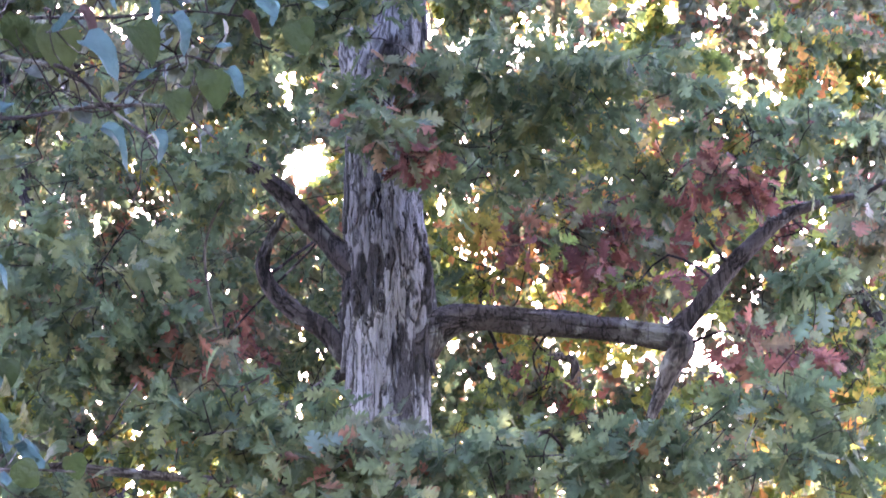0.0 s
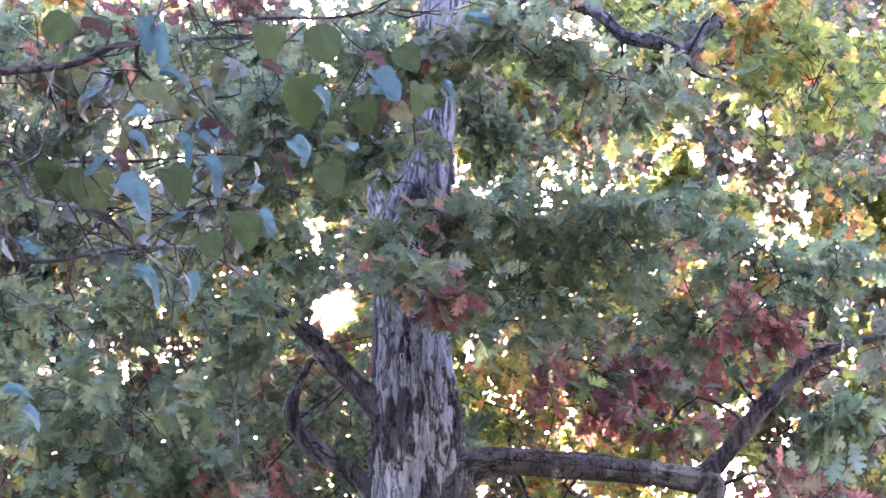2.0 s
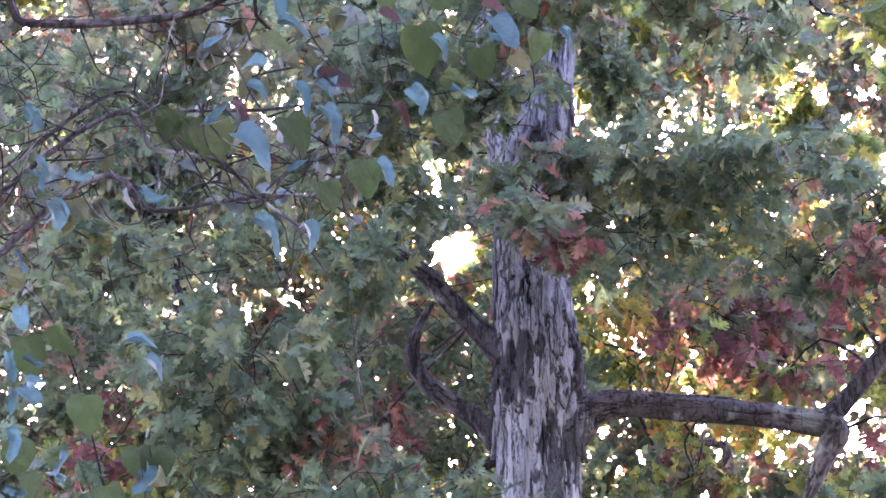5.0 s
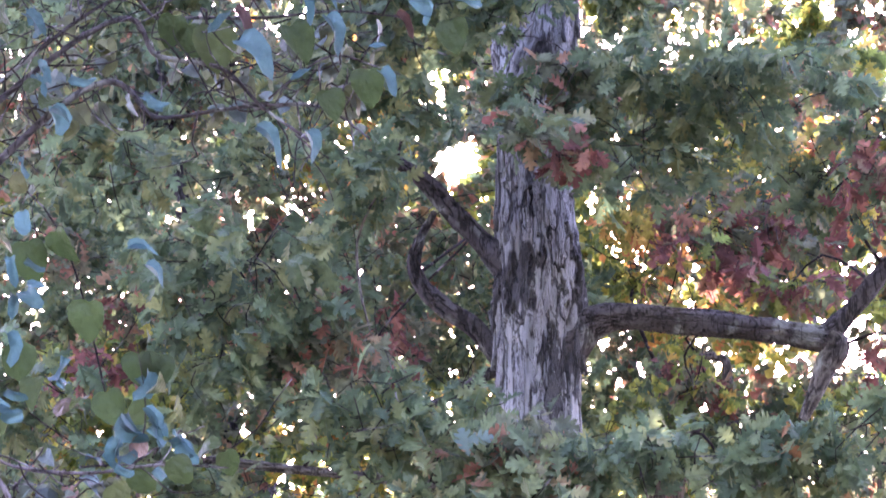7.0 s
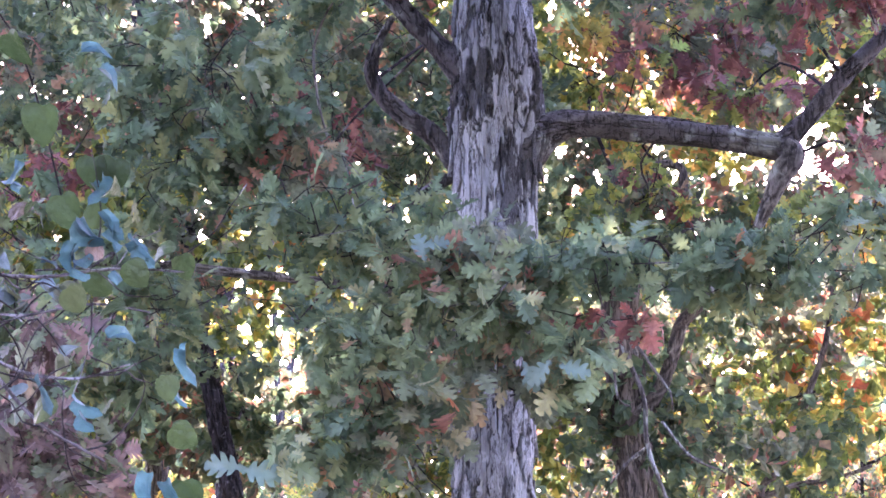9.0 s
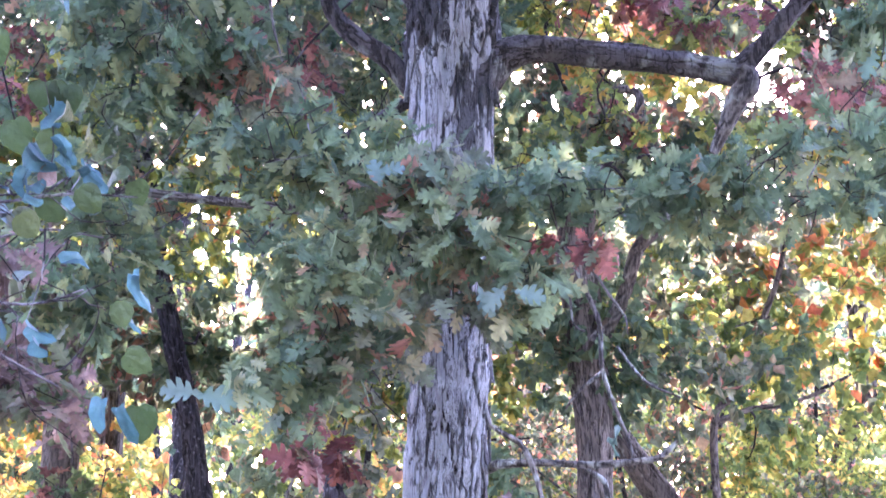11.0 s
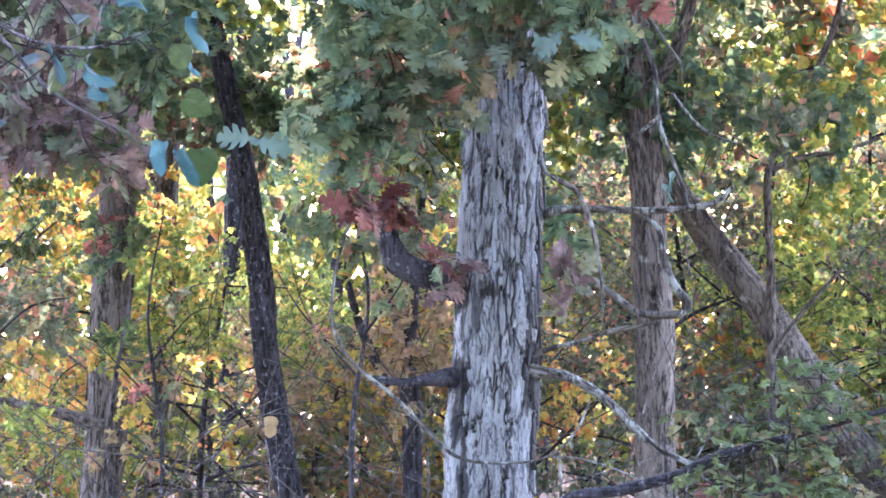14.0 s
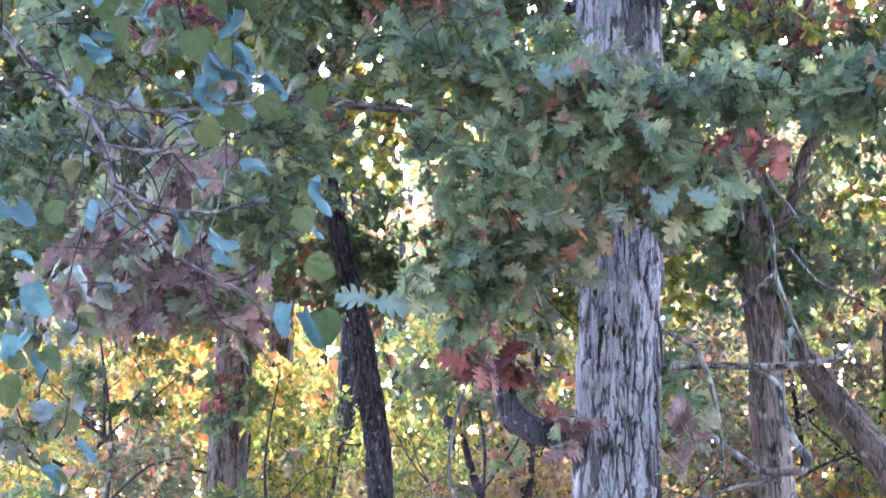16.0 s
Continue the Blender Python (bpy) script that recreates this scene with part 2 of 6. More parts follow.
def mesh_from(name, verts, faces, mat, smooth=True):
    """verts: (n, 3) array; faces: list of index arrays, each (m, k) with one k."""
    me = bpy.data.meshes.new(name)
    me.vertices.add(len(verts))
    me.vertices.foreach_set("co", np.asarray(verts, np.float32).ravel())
    loops = np.concatenate([np.asarray(f, np.int32).ravel() for f in faces])
    sizes = np.concatenate([np.full(len(f), np.asarray(f).shape[1], np.int32) for f in faces])
    me.loops.add(len(loops))
    me.loops.foreach_set("vertex_index", loops)
    me.polygons.add(len(sizes))
    me.polygons.foreach_set("loop_start", np.concatenate([[0], np.cumsum(sizes)[:-1]]).astype(np.int32))
    me.polygons.foreach_set("use_smooth", np.full(len(sizes), smooth))
    me.update(calc_edges=True)
    me.materials.append(mat)
    return me


def under(ob, parent):
    ob.parent = parent
    return ob


def spline(points, step):
    """A smooth line through (x, y, z, r) points, with samples every step metres."""
    p = np.asarray(points, float)
    ext = np.vstack([2 * p[0] - p[1], p, 2 * p[-1] - p[-2]])
    out = []
    for i in range(1, len(ext) - 2):
        a, b, c, d = ext[i - 1:i + 3]
        k = max(2, int(np.linalg.norm((c - b)[:3]) / step))
        u = np.linspace(0, 1, k, endpoint=False)[:, None]
        out.append(0.5 * (2 * b + (c - a) * u + (2 * a - 5 * b + 4 * c - d) * u ** 2 + (3 * b - a - 3 * c + d) * u ** 3))
    out.append(p[-1:])
    line = np.vstack(out)
    line[:, 3] = np.maximum(line[:, 3], 0.0015)
    return line


PLATE_CRACK_TONES = []
OPEN_SIDE = radians(106.7)


def wander(th, along, wide, tall, rng, radius):
    """Smooth noise round and along a trunk, -1 to 1, with lumps about wide x tall metres."""
    cols, rows_n = max(3, round(2 * np.pi * radius / wide)), int(along[-1] / tall) + 3
    table = rng.uniform(-1, 1, (rows_n, cols))
    u, v = (th % (2 * np.pi)) / (2 * np.pi) * cols, along / tall
    iu, iv = np.floor(u).astype(int), np.floor(v).astype(int)
    fu, fv = u - iu, v - iv
    fu, fv = (fu * fu * (3 - 2 * fu))[None, :], (fv * fv * (3 - 2 * fv))[:, None]
    a, b = iu[None, :] % cols, (iu[None, :] + 1) % cols
    q = iv[:, None]
    return (table[q, a] * (1 - fu) + table[q, b] * fu) * (1 - fv) + (table[q + 1, a] * (1 - fu) + table[q + 1, b] * fu) * fv


def tube(points, step, sides, rough=0.0, cell=(0.05, 0.25), shag=0.0, seed=1, wobble=0.0, gap=(0.045, 0.10), plated=False, fine_z=None, stain_shade=()):
    """A tapering limb. rough: depth of the bark's furrows; cell: width and length of a plate; shag: how far a plate's lower edge lifts."""
    rng = np.random.default_rng(seed)
    line = spline(points, step)
    if fine_z:
        # close rings only where the trunk shows
        k = np.arange(len(line))
        line = line[((line[:, 2] > fine_z[0]) & (line[:, 2] < fine_z[1])) | (k % 8 == 0) | (k == len(line) - 1)]
    c, r = line[:, :3], line[:, 3]
    tan = np.gradient(c, axis=0)
    tan /= np.linalg.norm(tan, axis=1)[:, None]
    side = np.cross(tan, (0.3, 1, 0.1))
    side /= np.linalg.norm(side, axis=1)[:, None]
    fro = np.cross(tan, side)
    th = np.linspace(0, 2 * np.pi, sides, endpoint=False)
    if plated:
        # the vertices stand closer on the open side of the tree
        th = th + 0.55 * np.sin(th - OPEN_SIDE - np.pi)
    along = np.concatenate([[0], np.cumsum(np.linalg.norm(np.diff(c, axis=0), axis=1))])
    rr = np.repeat(r[:, None], sides, 1)
    if wobble:
        lump = np.zeros_like(rr)
        for k in range(1, 6):
            lump += np.sin(k * th[None, :] + rng.uniform(0, 6) + along[:, None] * rng.uniform(1, 9)) / k
        rr = rr * (1 + wobble * lump)
    if rough and plated:
        # long jagged plates of bark: the two sides of the level lines of a stretched noise stand at different heights
        mid_r = np.median(r)

        def lumps(wide, tall):
            return wander(th, along, wide, tall, rng, mid_r)
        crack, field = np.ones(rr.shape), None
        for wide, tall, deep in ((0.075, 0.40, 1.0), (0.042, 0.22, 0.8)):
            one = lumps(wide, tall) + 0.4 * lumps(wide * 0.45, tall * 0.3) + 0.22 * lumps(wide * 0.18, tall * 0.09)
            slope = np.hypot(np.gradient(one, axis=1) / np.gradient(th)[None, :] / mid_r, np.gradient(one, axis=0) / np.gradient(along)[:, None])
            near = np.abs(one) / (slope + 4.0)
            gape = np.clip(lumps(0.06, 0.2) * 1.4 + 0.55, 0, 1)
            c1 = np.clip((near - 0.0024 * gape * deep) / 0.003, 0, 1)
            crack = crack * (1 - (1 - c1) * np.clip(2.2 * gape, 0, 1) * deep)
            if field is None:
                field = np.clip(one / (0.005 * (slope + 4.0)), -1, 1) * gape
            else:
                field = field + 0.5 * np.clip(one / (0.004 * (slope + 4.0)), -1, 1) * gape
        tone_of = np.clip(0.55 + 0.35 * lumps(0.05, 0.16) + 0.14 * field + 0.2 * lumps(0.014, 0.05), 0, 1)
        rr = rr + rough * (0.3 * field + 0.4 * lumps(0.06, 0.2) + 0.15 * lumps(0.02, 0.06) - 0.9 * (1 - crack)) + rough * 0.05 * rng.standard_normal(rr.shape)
        # nearly black: wet stained bark at unions, and trunk-edge shade painted in with it
        wet_shaded = np.zeros(rr.shape)
        px = c[:, None, 0] + r[:, None] * (np.cos(th)[None, :] * side[:, None, 0] + np.sin(th)[None, :] * fro[:, None, 0])
        py = c[:, None, 1] + r[:, None] * (np.cos(th)[None, :] * side[:, None, 1] + np.sin(th)[None, :] * fro[:, None, 1])
        torn = 0.55 * lumps(0.05, 0.14) + 0.5 * lumps(0.02, 0.05) + 0.3 * field
        for sx, sz, wide, tall in stain_shade:
            away = np.hypot((px - sx) / wide, (c[:, None, 2] - sz) / tall)
            wet_shaded = np.maximum(wet_shaded, np.clip((1.15 - away + torn) / 0.25, 0, 1) * (py < c[:, None, 1]))
        crack = crack * (1 - 0.94 * wet_shaded)
    elif rough:
        cols = max(5, int(2 * np.pi * np.median(r) / cell[0]))
        rows_n = int(along[-1] / cell[1]) + 3
        jit = rng.uniform(0, 1, (rows_n, cols, 4))
        u = (th / (2 * np.pi) * cols)[None, :] + 0.15 * np.sin(along[:, None] * 3 + rng.uniform(0, 6)) + 0.05 * np.sin(along[:, None] * 29 + th[None, :] * 11) + 0.05 * np.sin(along[:, None] * 73 - th[None, :] * 17) + rng.normal(0, 0.06, (len(along), 1))
        v = np.repeat((along / cell[1] + 1)[:, None], sides, 1) + 0.25 * np.sin(th[None, :] * 9 + 2)
        best = np.full(u.shape, 9.0)
        second = np.full(u.shape, 9.0)
        lift = np.zeros(u.shape)
        tone_of = np.zeros(u.shape)
        iu, iv = np.floor(u).astype(int), np.floor(v).astype(int)
        for dv in (-1, 0, 1):
            for du in (-2, -1, 0, 1, 2):
                a, b = iu + du, np.clip(iv + dv, 0, rows_n - 1)
                j = jit[b, a % cols]
                dx, dy = (u - a - j[..., 0]), (v - (iv + dv) - j[..., 1]) * 0.8
                dist = np.maximum(np.abs(dx), 0.75 * np.abs(dy)) * 0.6 + 0.4 * np.hypot(dx, dy)
                near = dist < best
                second = np.where(near, best, np.minimum(second, dist))
                tone_of = np.where(near, j[..., 2], tone_of)
                lift = np.where(near, (j[..., 2] - 0.4) * 0.8 - shag * dy * (0.4 + j[..., 3]) + 0.3 * j[..., 3] * dx, lift)
                best = np.where(near, dist, best)
        crack = np.clip((second - best - gap[0]) / gap[1], 0, 1)
        crack = crack * crack * (3 - 2 * crack)
        rr = rr + rough * (crack * (1 + 0.7 * lift) - 0.8) + rough * 0.10 * rng.standard_normal(rr.shape)
    PLATE_CRACK_TONES.clear()
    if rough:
        # plate tone times crack: the dark of the cracks goes into the colour
        PLATE_CRACK_TONES.extend(np.append(((0.55 + 0.45 * tone_of) * crack).ravel(), (0.5, 0.5)).tolist())
    rr = np.maximum(rr, 0.001)
    ring = c[:, None, :] + rr[..., None] * (np.cos(th)[None, :, None] * side[:, None, :] + np.sin(th)[None, :, None] * fro[:, None, :])
    n = len(c)
    verts = np.vstack([ring.reshape(-1, 3), c[:1], c[-1:]])
    i, j = np.meshgrid(np.arange(n - 1), np.arange(sides), indexing="ij")
    a, b = i * sides + j, i * sides + (j + 1) % sides
    quads = np.stack([a, b, b + sides, a + sides], -1).reshape(-1, 4)
    j = np.arange(sides)
    caps = np.vstack([np.stack([np.full(sides, n * sides), (j + 1) % sides, j], -1),
                      np.stack([np.full(sides, n * sides + 1), (n - 1) * sides + j, (n - 1) * sides + (j + 1) % sides], -1)])
    return verts, [quads, caps]


RUNS = {}


def limb(name, parent, points, mat, step=0.03, sides=14, label="", **kw):
    verts, faces = tube(points, step, sides, **kw)
    me = mesh_from(name, verts, faces, mat, smooth=not kw.get("rough"))
    # the tone of each bark plate, with crack shade painted into the same value
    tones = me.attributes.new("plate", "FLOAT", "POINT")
    tones.data.foreach_set("value", np.array(PLATE_CRACK_TONES or [0.5] * len(verts), np.float32))
    ob = under(new(name, me), parent)
    RUNS[ob.name] = spline(points, 0.1)[:, :3]
    return tagged(ob, label)


def slim(points, by=0.6):
    return [(x, y, z, r * by) for x, y, z, r in points]


def joined(pieces):
    """Joins (verts, [quads, tris]) pieces."""
    vs, qs, ts, k = [], [], [], 0
    for v, (q, t) in pieces:
        vs.append(v), qs.append(q + k), ts.append(t + k)
        k += len(v)
    return np.vstack(vs), [np.vstack(qs), np.vstack(ts)]


def leaf_shape(mid, halves, fold=0.3, curl=0.18, twist=0.0):
    """A leaf of length 1 along y: mid: heights on the midrib; halves: for each stretch of the midrib the outline beside it."""
    verts = [(0, y, -curl * y * y) for y in mid]
    faces = {}
    for s in (1, -1):
        last = None
        for k, outline in enumerate(halves):
            ids = []
            for q, (x, y) in enumerate(outline):
                if q == 0 and last is not None:
                    ids.append(last)
                    continue
                verts.append((s * x, y, fold * x - curl * y * y + twist * s * x * y))
                ids.append(len(verts) - 1)
            last = ids[-1]
            poly = [k] + ids + [k + 1]
            if s < 0:
                poly = poly[::-1]
            faces.setdefault(len(poly), []).append(poly)
    return np.array(verts, float), [np.array(f) for f in faces.values()]


def oak_leaf(w=1.0, fold=0.3, curl=0.2, twist=0.0):
    mid = (0.0, 0.26, 0.46, 0.66, 0.86, 1.0)
    side = [[(0.012, 0.1), (0.10 * w, 0.2), (0.045, 0.27)], [(0.045, 0.27), (0.21 * w, 0.36), (0.25 * w, 0.45), (0.08, 0.45)],
            [(0.08, 0.45), (0.28 * w, 0.57), (0.32 * w, 0.69), (0.09, 0.64)], [(0.09, 0.64), (0.25 * w, 0.79), (0.25 * w, 0.90), (0.075, 0.84)],
            [(0.075, 0.84), (0.13 * w, 0.95), (0.06 * w, 1.01)]]
    return leaf_shape(mid, side, fold, curl, twist)


def cheap_oak_leaf(w=1.0, fold=0.3, curl=0.2):
    return leaf_shape((0.0, 0.36, 0.64, 1.0), [[(0.15 * w, 0.24), (0.05, 0.34)], [(0.05, 0.34), (0.31 * w, 0.52), (0.08, 0.6)], [(0.08, 0.6), (0.28 * w, 0.84), (0.1 * w, 0.98)]], fold, curl)


def heart_leaf(fold=0.25, curl=0.2, twist=0.0):
    return leaf_shape((0.0, 0.3, 0.62, 1.0), [[(0.2, -0.06), (0.41, 0.06), (0.49, 0.3)], [(0.49, 0.3), (0.43, 0.56)], [(0.43, 0.56), (0.23, 0.84)]], fold, curl, twist)


def rolled(shape, radius):
    """Rolls a leaf up round its midrib."""
    v, f = shape
    v = v.copy()
    a = v[:, 0] / radius
    v[:, 2] += radius * (1 - np.cos(a)) - 0.05 * np.sin(v[:, 1] * 9)
    v[:, 0] = radius * np.sin(a)
    return v, f


def small_leaf(fold=0.3, curl=0.25):
    return leaf_shape((0.0, 1.0), [[(0.36, 0.16), (0.20, 0.36), (0.40, 0.62), (0.14, 0.66)]], fold, curl)


def tiny_leaf(w=0.36, fold=0.3):
    return leaf_shape((0.0, 1.0), [[(w, 0.45)]], fold, 0.2)


def turns(way, normal):
    """Rotation matrices with y along way and z near normal."""
    y = way / np.linalg.norm(way, axis=1)[:, None]
    x = np.cross(y, normal)
    x /= np.linalg.norm(x, axis=1)[:, None] + 1e-9
    return np.stack([x, y, np.cross(x, y)], -1)


# Canopy gaps cut along the eye's sight lines: middle, half-widths at the oak's distance.
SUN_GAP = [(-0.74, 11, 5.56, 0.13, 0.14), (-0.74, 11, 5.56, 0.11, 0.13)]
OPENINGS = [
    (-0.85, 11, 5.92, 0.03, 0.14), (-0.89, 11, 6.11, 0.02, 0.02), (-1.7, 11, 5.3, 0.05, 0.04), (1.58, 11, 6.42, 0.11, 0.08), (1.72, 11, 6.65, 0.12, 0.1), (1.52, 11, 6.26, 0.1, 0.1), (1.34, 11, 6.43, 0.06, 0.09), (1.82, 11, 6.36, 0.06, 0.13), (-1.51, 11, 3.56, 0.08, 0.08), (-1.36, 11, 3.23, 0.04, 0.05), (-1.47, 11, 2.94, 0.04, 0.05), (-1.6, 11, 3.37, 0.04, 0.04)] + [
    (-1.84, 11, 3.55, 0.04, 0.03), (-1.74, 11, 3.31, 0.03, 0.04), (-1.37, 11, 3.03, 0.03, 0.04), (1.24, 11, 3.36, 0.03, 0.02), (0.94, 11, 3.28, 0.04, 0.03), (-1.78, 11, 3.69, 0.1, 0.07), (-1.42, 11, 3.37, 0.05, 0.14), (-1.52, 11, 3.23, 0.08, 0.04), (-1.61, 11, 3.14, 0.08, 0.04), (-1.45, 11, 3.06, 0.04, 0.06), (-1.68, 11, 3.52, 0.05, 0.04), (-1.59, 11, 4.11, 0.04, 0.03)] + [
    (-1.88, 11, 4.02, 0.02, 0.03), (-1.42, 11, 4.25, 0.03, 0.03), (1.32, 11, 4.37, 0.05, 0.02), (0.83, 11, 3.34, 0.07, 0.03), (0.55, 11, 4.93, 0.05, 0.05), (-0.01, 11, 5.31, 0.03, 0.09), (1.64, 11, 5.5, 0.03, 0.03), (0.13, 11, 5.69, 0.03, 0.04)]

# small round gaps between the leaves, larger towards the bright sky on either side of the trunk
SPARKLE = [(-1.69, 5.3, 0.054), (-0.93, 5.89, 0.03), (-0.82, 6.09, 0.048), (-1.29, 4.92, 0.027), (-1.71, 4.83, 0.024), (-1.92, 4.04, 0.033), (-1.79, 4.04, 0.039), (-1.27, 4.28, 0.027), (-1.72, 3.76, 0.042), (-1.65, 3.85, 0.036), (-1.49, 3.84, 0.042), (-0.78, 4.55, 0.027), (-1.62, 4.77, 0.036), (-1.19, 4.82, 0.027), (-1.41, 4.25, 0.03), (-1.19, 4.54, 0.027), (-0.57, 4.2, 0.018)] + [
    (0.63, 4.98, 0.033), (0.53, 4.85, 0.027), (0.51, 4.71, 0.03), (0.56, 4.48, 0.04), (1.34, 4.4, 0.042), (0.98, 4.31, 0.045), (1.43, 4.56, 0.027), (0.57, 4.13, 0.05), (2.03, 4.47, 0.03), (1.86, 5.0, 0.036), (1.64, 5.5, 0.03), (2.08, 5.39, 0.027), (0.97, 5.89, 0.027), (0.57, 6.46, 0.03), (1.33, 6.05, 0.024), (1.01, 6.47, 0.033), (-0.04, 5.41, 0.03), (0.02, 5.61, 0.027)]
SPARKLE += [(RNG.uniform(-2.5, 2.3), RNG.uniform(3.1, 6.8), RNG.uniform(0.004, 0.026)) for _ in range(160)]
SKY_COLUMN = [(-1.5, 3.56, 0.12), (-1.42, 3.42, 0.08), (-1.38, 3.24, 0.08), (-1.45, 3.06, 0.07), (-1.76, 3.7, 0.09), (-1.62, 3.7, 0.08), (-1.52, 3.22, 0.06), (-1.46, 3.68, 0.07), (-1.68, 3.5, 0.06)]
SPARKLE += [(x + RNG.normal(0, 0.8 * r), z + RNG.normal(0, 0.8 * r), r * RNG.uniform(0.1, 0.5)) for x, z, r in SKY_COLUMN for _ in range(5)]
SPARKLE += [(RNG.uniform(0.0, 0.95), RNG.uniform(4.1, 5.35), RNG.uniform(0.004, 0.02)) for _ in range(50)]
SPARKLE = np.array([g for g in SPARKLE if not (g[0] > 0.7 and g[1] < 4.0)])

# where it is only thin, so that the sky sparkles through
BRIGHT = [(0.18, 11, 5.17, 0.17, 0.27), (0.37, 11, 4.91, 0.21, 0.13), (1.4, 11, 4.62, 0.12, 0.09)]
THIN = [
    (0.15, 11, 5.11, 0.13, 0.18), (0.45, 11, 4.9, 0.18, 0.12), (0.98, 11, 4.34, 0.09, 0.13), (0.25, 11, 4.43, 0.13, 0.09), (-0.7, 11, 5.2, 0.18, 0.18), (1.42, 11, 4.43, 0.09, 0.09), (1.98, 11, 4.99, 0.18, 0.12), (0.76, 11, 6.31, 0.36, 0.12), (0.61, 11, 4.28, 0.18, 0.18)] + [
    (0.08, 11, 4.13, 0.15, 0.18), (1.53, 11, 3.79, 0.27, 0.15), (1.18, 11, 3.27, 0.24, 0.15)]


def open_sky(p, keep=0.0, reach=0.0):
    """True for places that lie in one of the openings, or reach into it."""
    # project from the eye to the plane at the oak
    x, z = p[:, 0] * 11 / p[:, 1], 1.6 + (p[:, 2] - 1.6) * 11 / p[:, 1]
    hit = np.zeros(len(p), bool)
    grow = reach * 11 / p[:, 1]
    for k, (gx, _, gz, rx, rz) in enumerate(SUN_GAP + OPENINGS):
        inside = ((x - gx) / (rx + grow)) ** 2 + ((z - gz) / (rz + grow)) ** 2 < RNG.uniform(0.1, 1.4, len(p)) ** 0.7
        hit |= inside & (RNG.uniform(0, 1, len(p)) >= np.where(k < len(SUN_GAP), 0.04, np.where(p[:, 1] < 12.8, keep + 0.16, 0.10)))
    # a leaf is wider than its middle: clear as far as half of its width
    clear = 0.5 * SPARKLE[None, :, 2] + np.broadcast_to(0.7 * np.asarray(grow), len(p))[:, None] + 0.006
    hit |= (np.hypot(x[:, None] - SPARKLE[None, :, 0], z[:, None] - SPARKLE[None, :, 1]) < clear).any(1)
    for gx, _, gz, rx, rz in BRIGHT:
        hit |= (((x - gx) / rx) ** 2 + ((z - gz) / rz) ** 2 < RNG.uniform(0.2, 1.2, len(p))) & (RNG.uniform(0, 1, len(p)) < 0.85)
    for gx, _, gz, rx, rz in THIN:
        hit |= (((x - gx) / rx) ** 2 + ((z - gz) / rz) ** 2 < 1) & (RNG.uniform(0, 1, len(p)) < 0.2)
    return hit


def leaves_at(shapes, base, way, normal, size):
    """Leaf geometry for many leaves, dealt over the shapes given."""
    vs, fs, k = [], {}, 0
    rot = turns(way, normal)
    for s, (v, faces) in enumerate(shapes):
        pick = np.arange(s, len(base), len(shapes))
        if not len(pick):
            continue
        w = base[pick][:, None, :] + size[pick][:, None, None] * np.einsum("nij,kj->nki", rot[pick], v)
        vs.append(w.reshape(-1, 3))
        for f in faces:
            idx = (np.arange(len(pick))[:, None, None] * len(v) + f[None] + k).reshape(-1, f.shape[1])
            fs.setdefault(f.shape[1], []).append(idx)
        k += len(pick) * len(v)
    return np.vstack(vs), [np.vstack(f) for f in fs.values()]


def spray(centre, radii, n, per=10, size=0.13, droop=0.35, spread=0.9, level=False):
    """Twig tips in a ball-like clump, each with a rosette of leaves. Returns tips, and base, way, normal and size of the leaves."""
    k = max(1, n // per)
    d = RNG.standard_normal((k, 3))
    d /= np.linalg.norm(d, axis=1)[:, None]
    tip = np.asarray(centre) + d * np.asarray(radii) * (RNG.uniform(0, 1, (k, 1)) ** 0.38)
    twig = (tip - np.asarray(centre)) / (np.asarray(radii) + 1e-6) + RNG.standard_normal((k, 3)) * 0.5 + (0, 0, -droop * 0.5)
    twig /= np.linalg.norm(twig, axis=1)[:, None]
    base = np.repeat(tip, per, 0)
    t = np.repeat(twig, per, 0)
    way = t * 0.6 + RNG.standard_normal((k * per, 3)) * spread * 0.75 + (0, 0, -droop)
    base = base - t * RNG.uniform(0, size * 1.1, (k * per, 1)) + RNG.standard_normal((k * per, 3)) * 0.012
    normal = RNG.standard_normal((k * per, 3)) * 0.7 + (0, -0.45, 0.65)
    if level:
        normal = RNG.standard_normal((k * per, 3)) * 0.3 + (0, -0.35, 1)
        way[:, 2] *= 0.4
    return tip, base, way, normal, size * RNG.uniform(0.55, 1.2, k * per)


OAK = [oak_leaf(1, 0.3, 0.15), oak_leaf(1.15, 0.15, 0.35, 0.2), oak_leaf(0.85, 0.45, 0.05, -0.2), oak_leaf(1.0, -0.15, 0.25)]
OAK_CHEAP = [cheap_oak_leaf(1.05, 0.3, 0.2), cheap_oak_leaf(0.9, 0.15, 0.35), cheap_oak_leaf(1.1, 0.45, 0.05)]
HEART = [heart_leaf(0.3, 0.3, 0.3), heart_leaf(0.5, 0.5, 0.6), heart_leaf(0.3, 0.8, -0.5), heart_leaf(-0.4, 0.35, -0.7)]
ROLLED = [rolled(heart_leaf(0, 0.3, 0.2), 0.22), rolled(heart_leaf(0, 0.6, -0.3), 0.17), rolled(heart_leaf(0.1, 0.15, 0.5), 0.28), rolled(heart_leaf(0, -0.3, 0.2), 0.2)]
SMALL = [small_leaf(0.3, 0.2), small_leaf(0.1, 0.4)]
TINY = [tiny_leaf(0.36), tiny_leaf(0.45, 0.1), tiny_leaf(0.3, 0.5)]


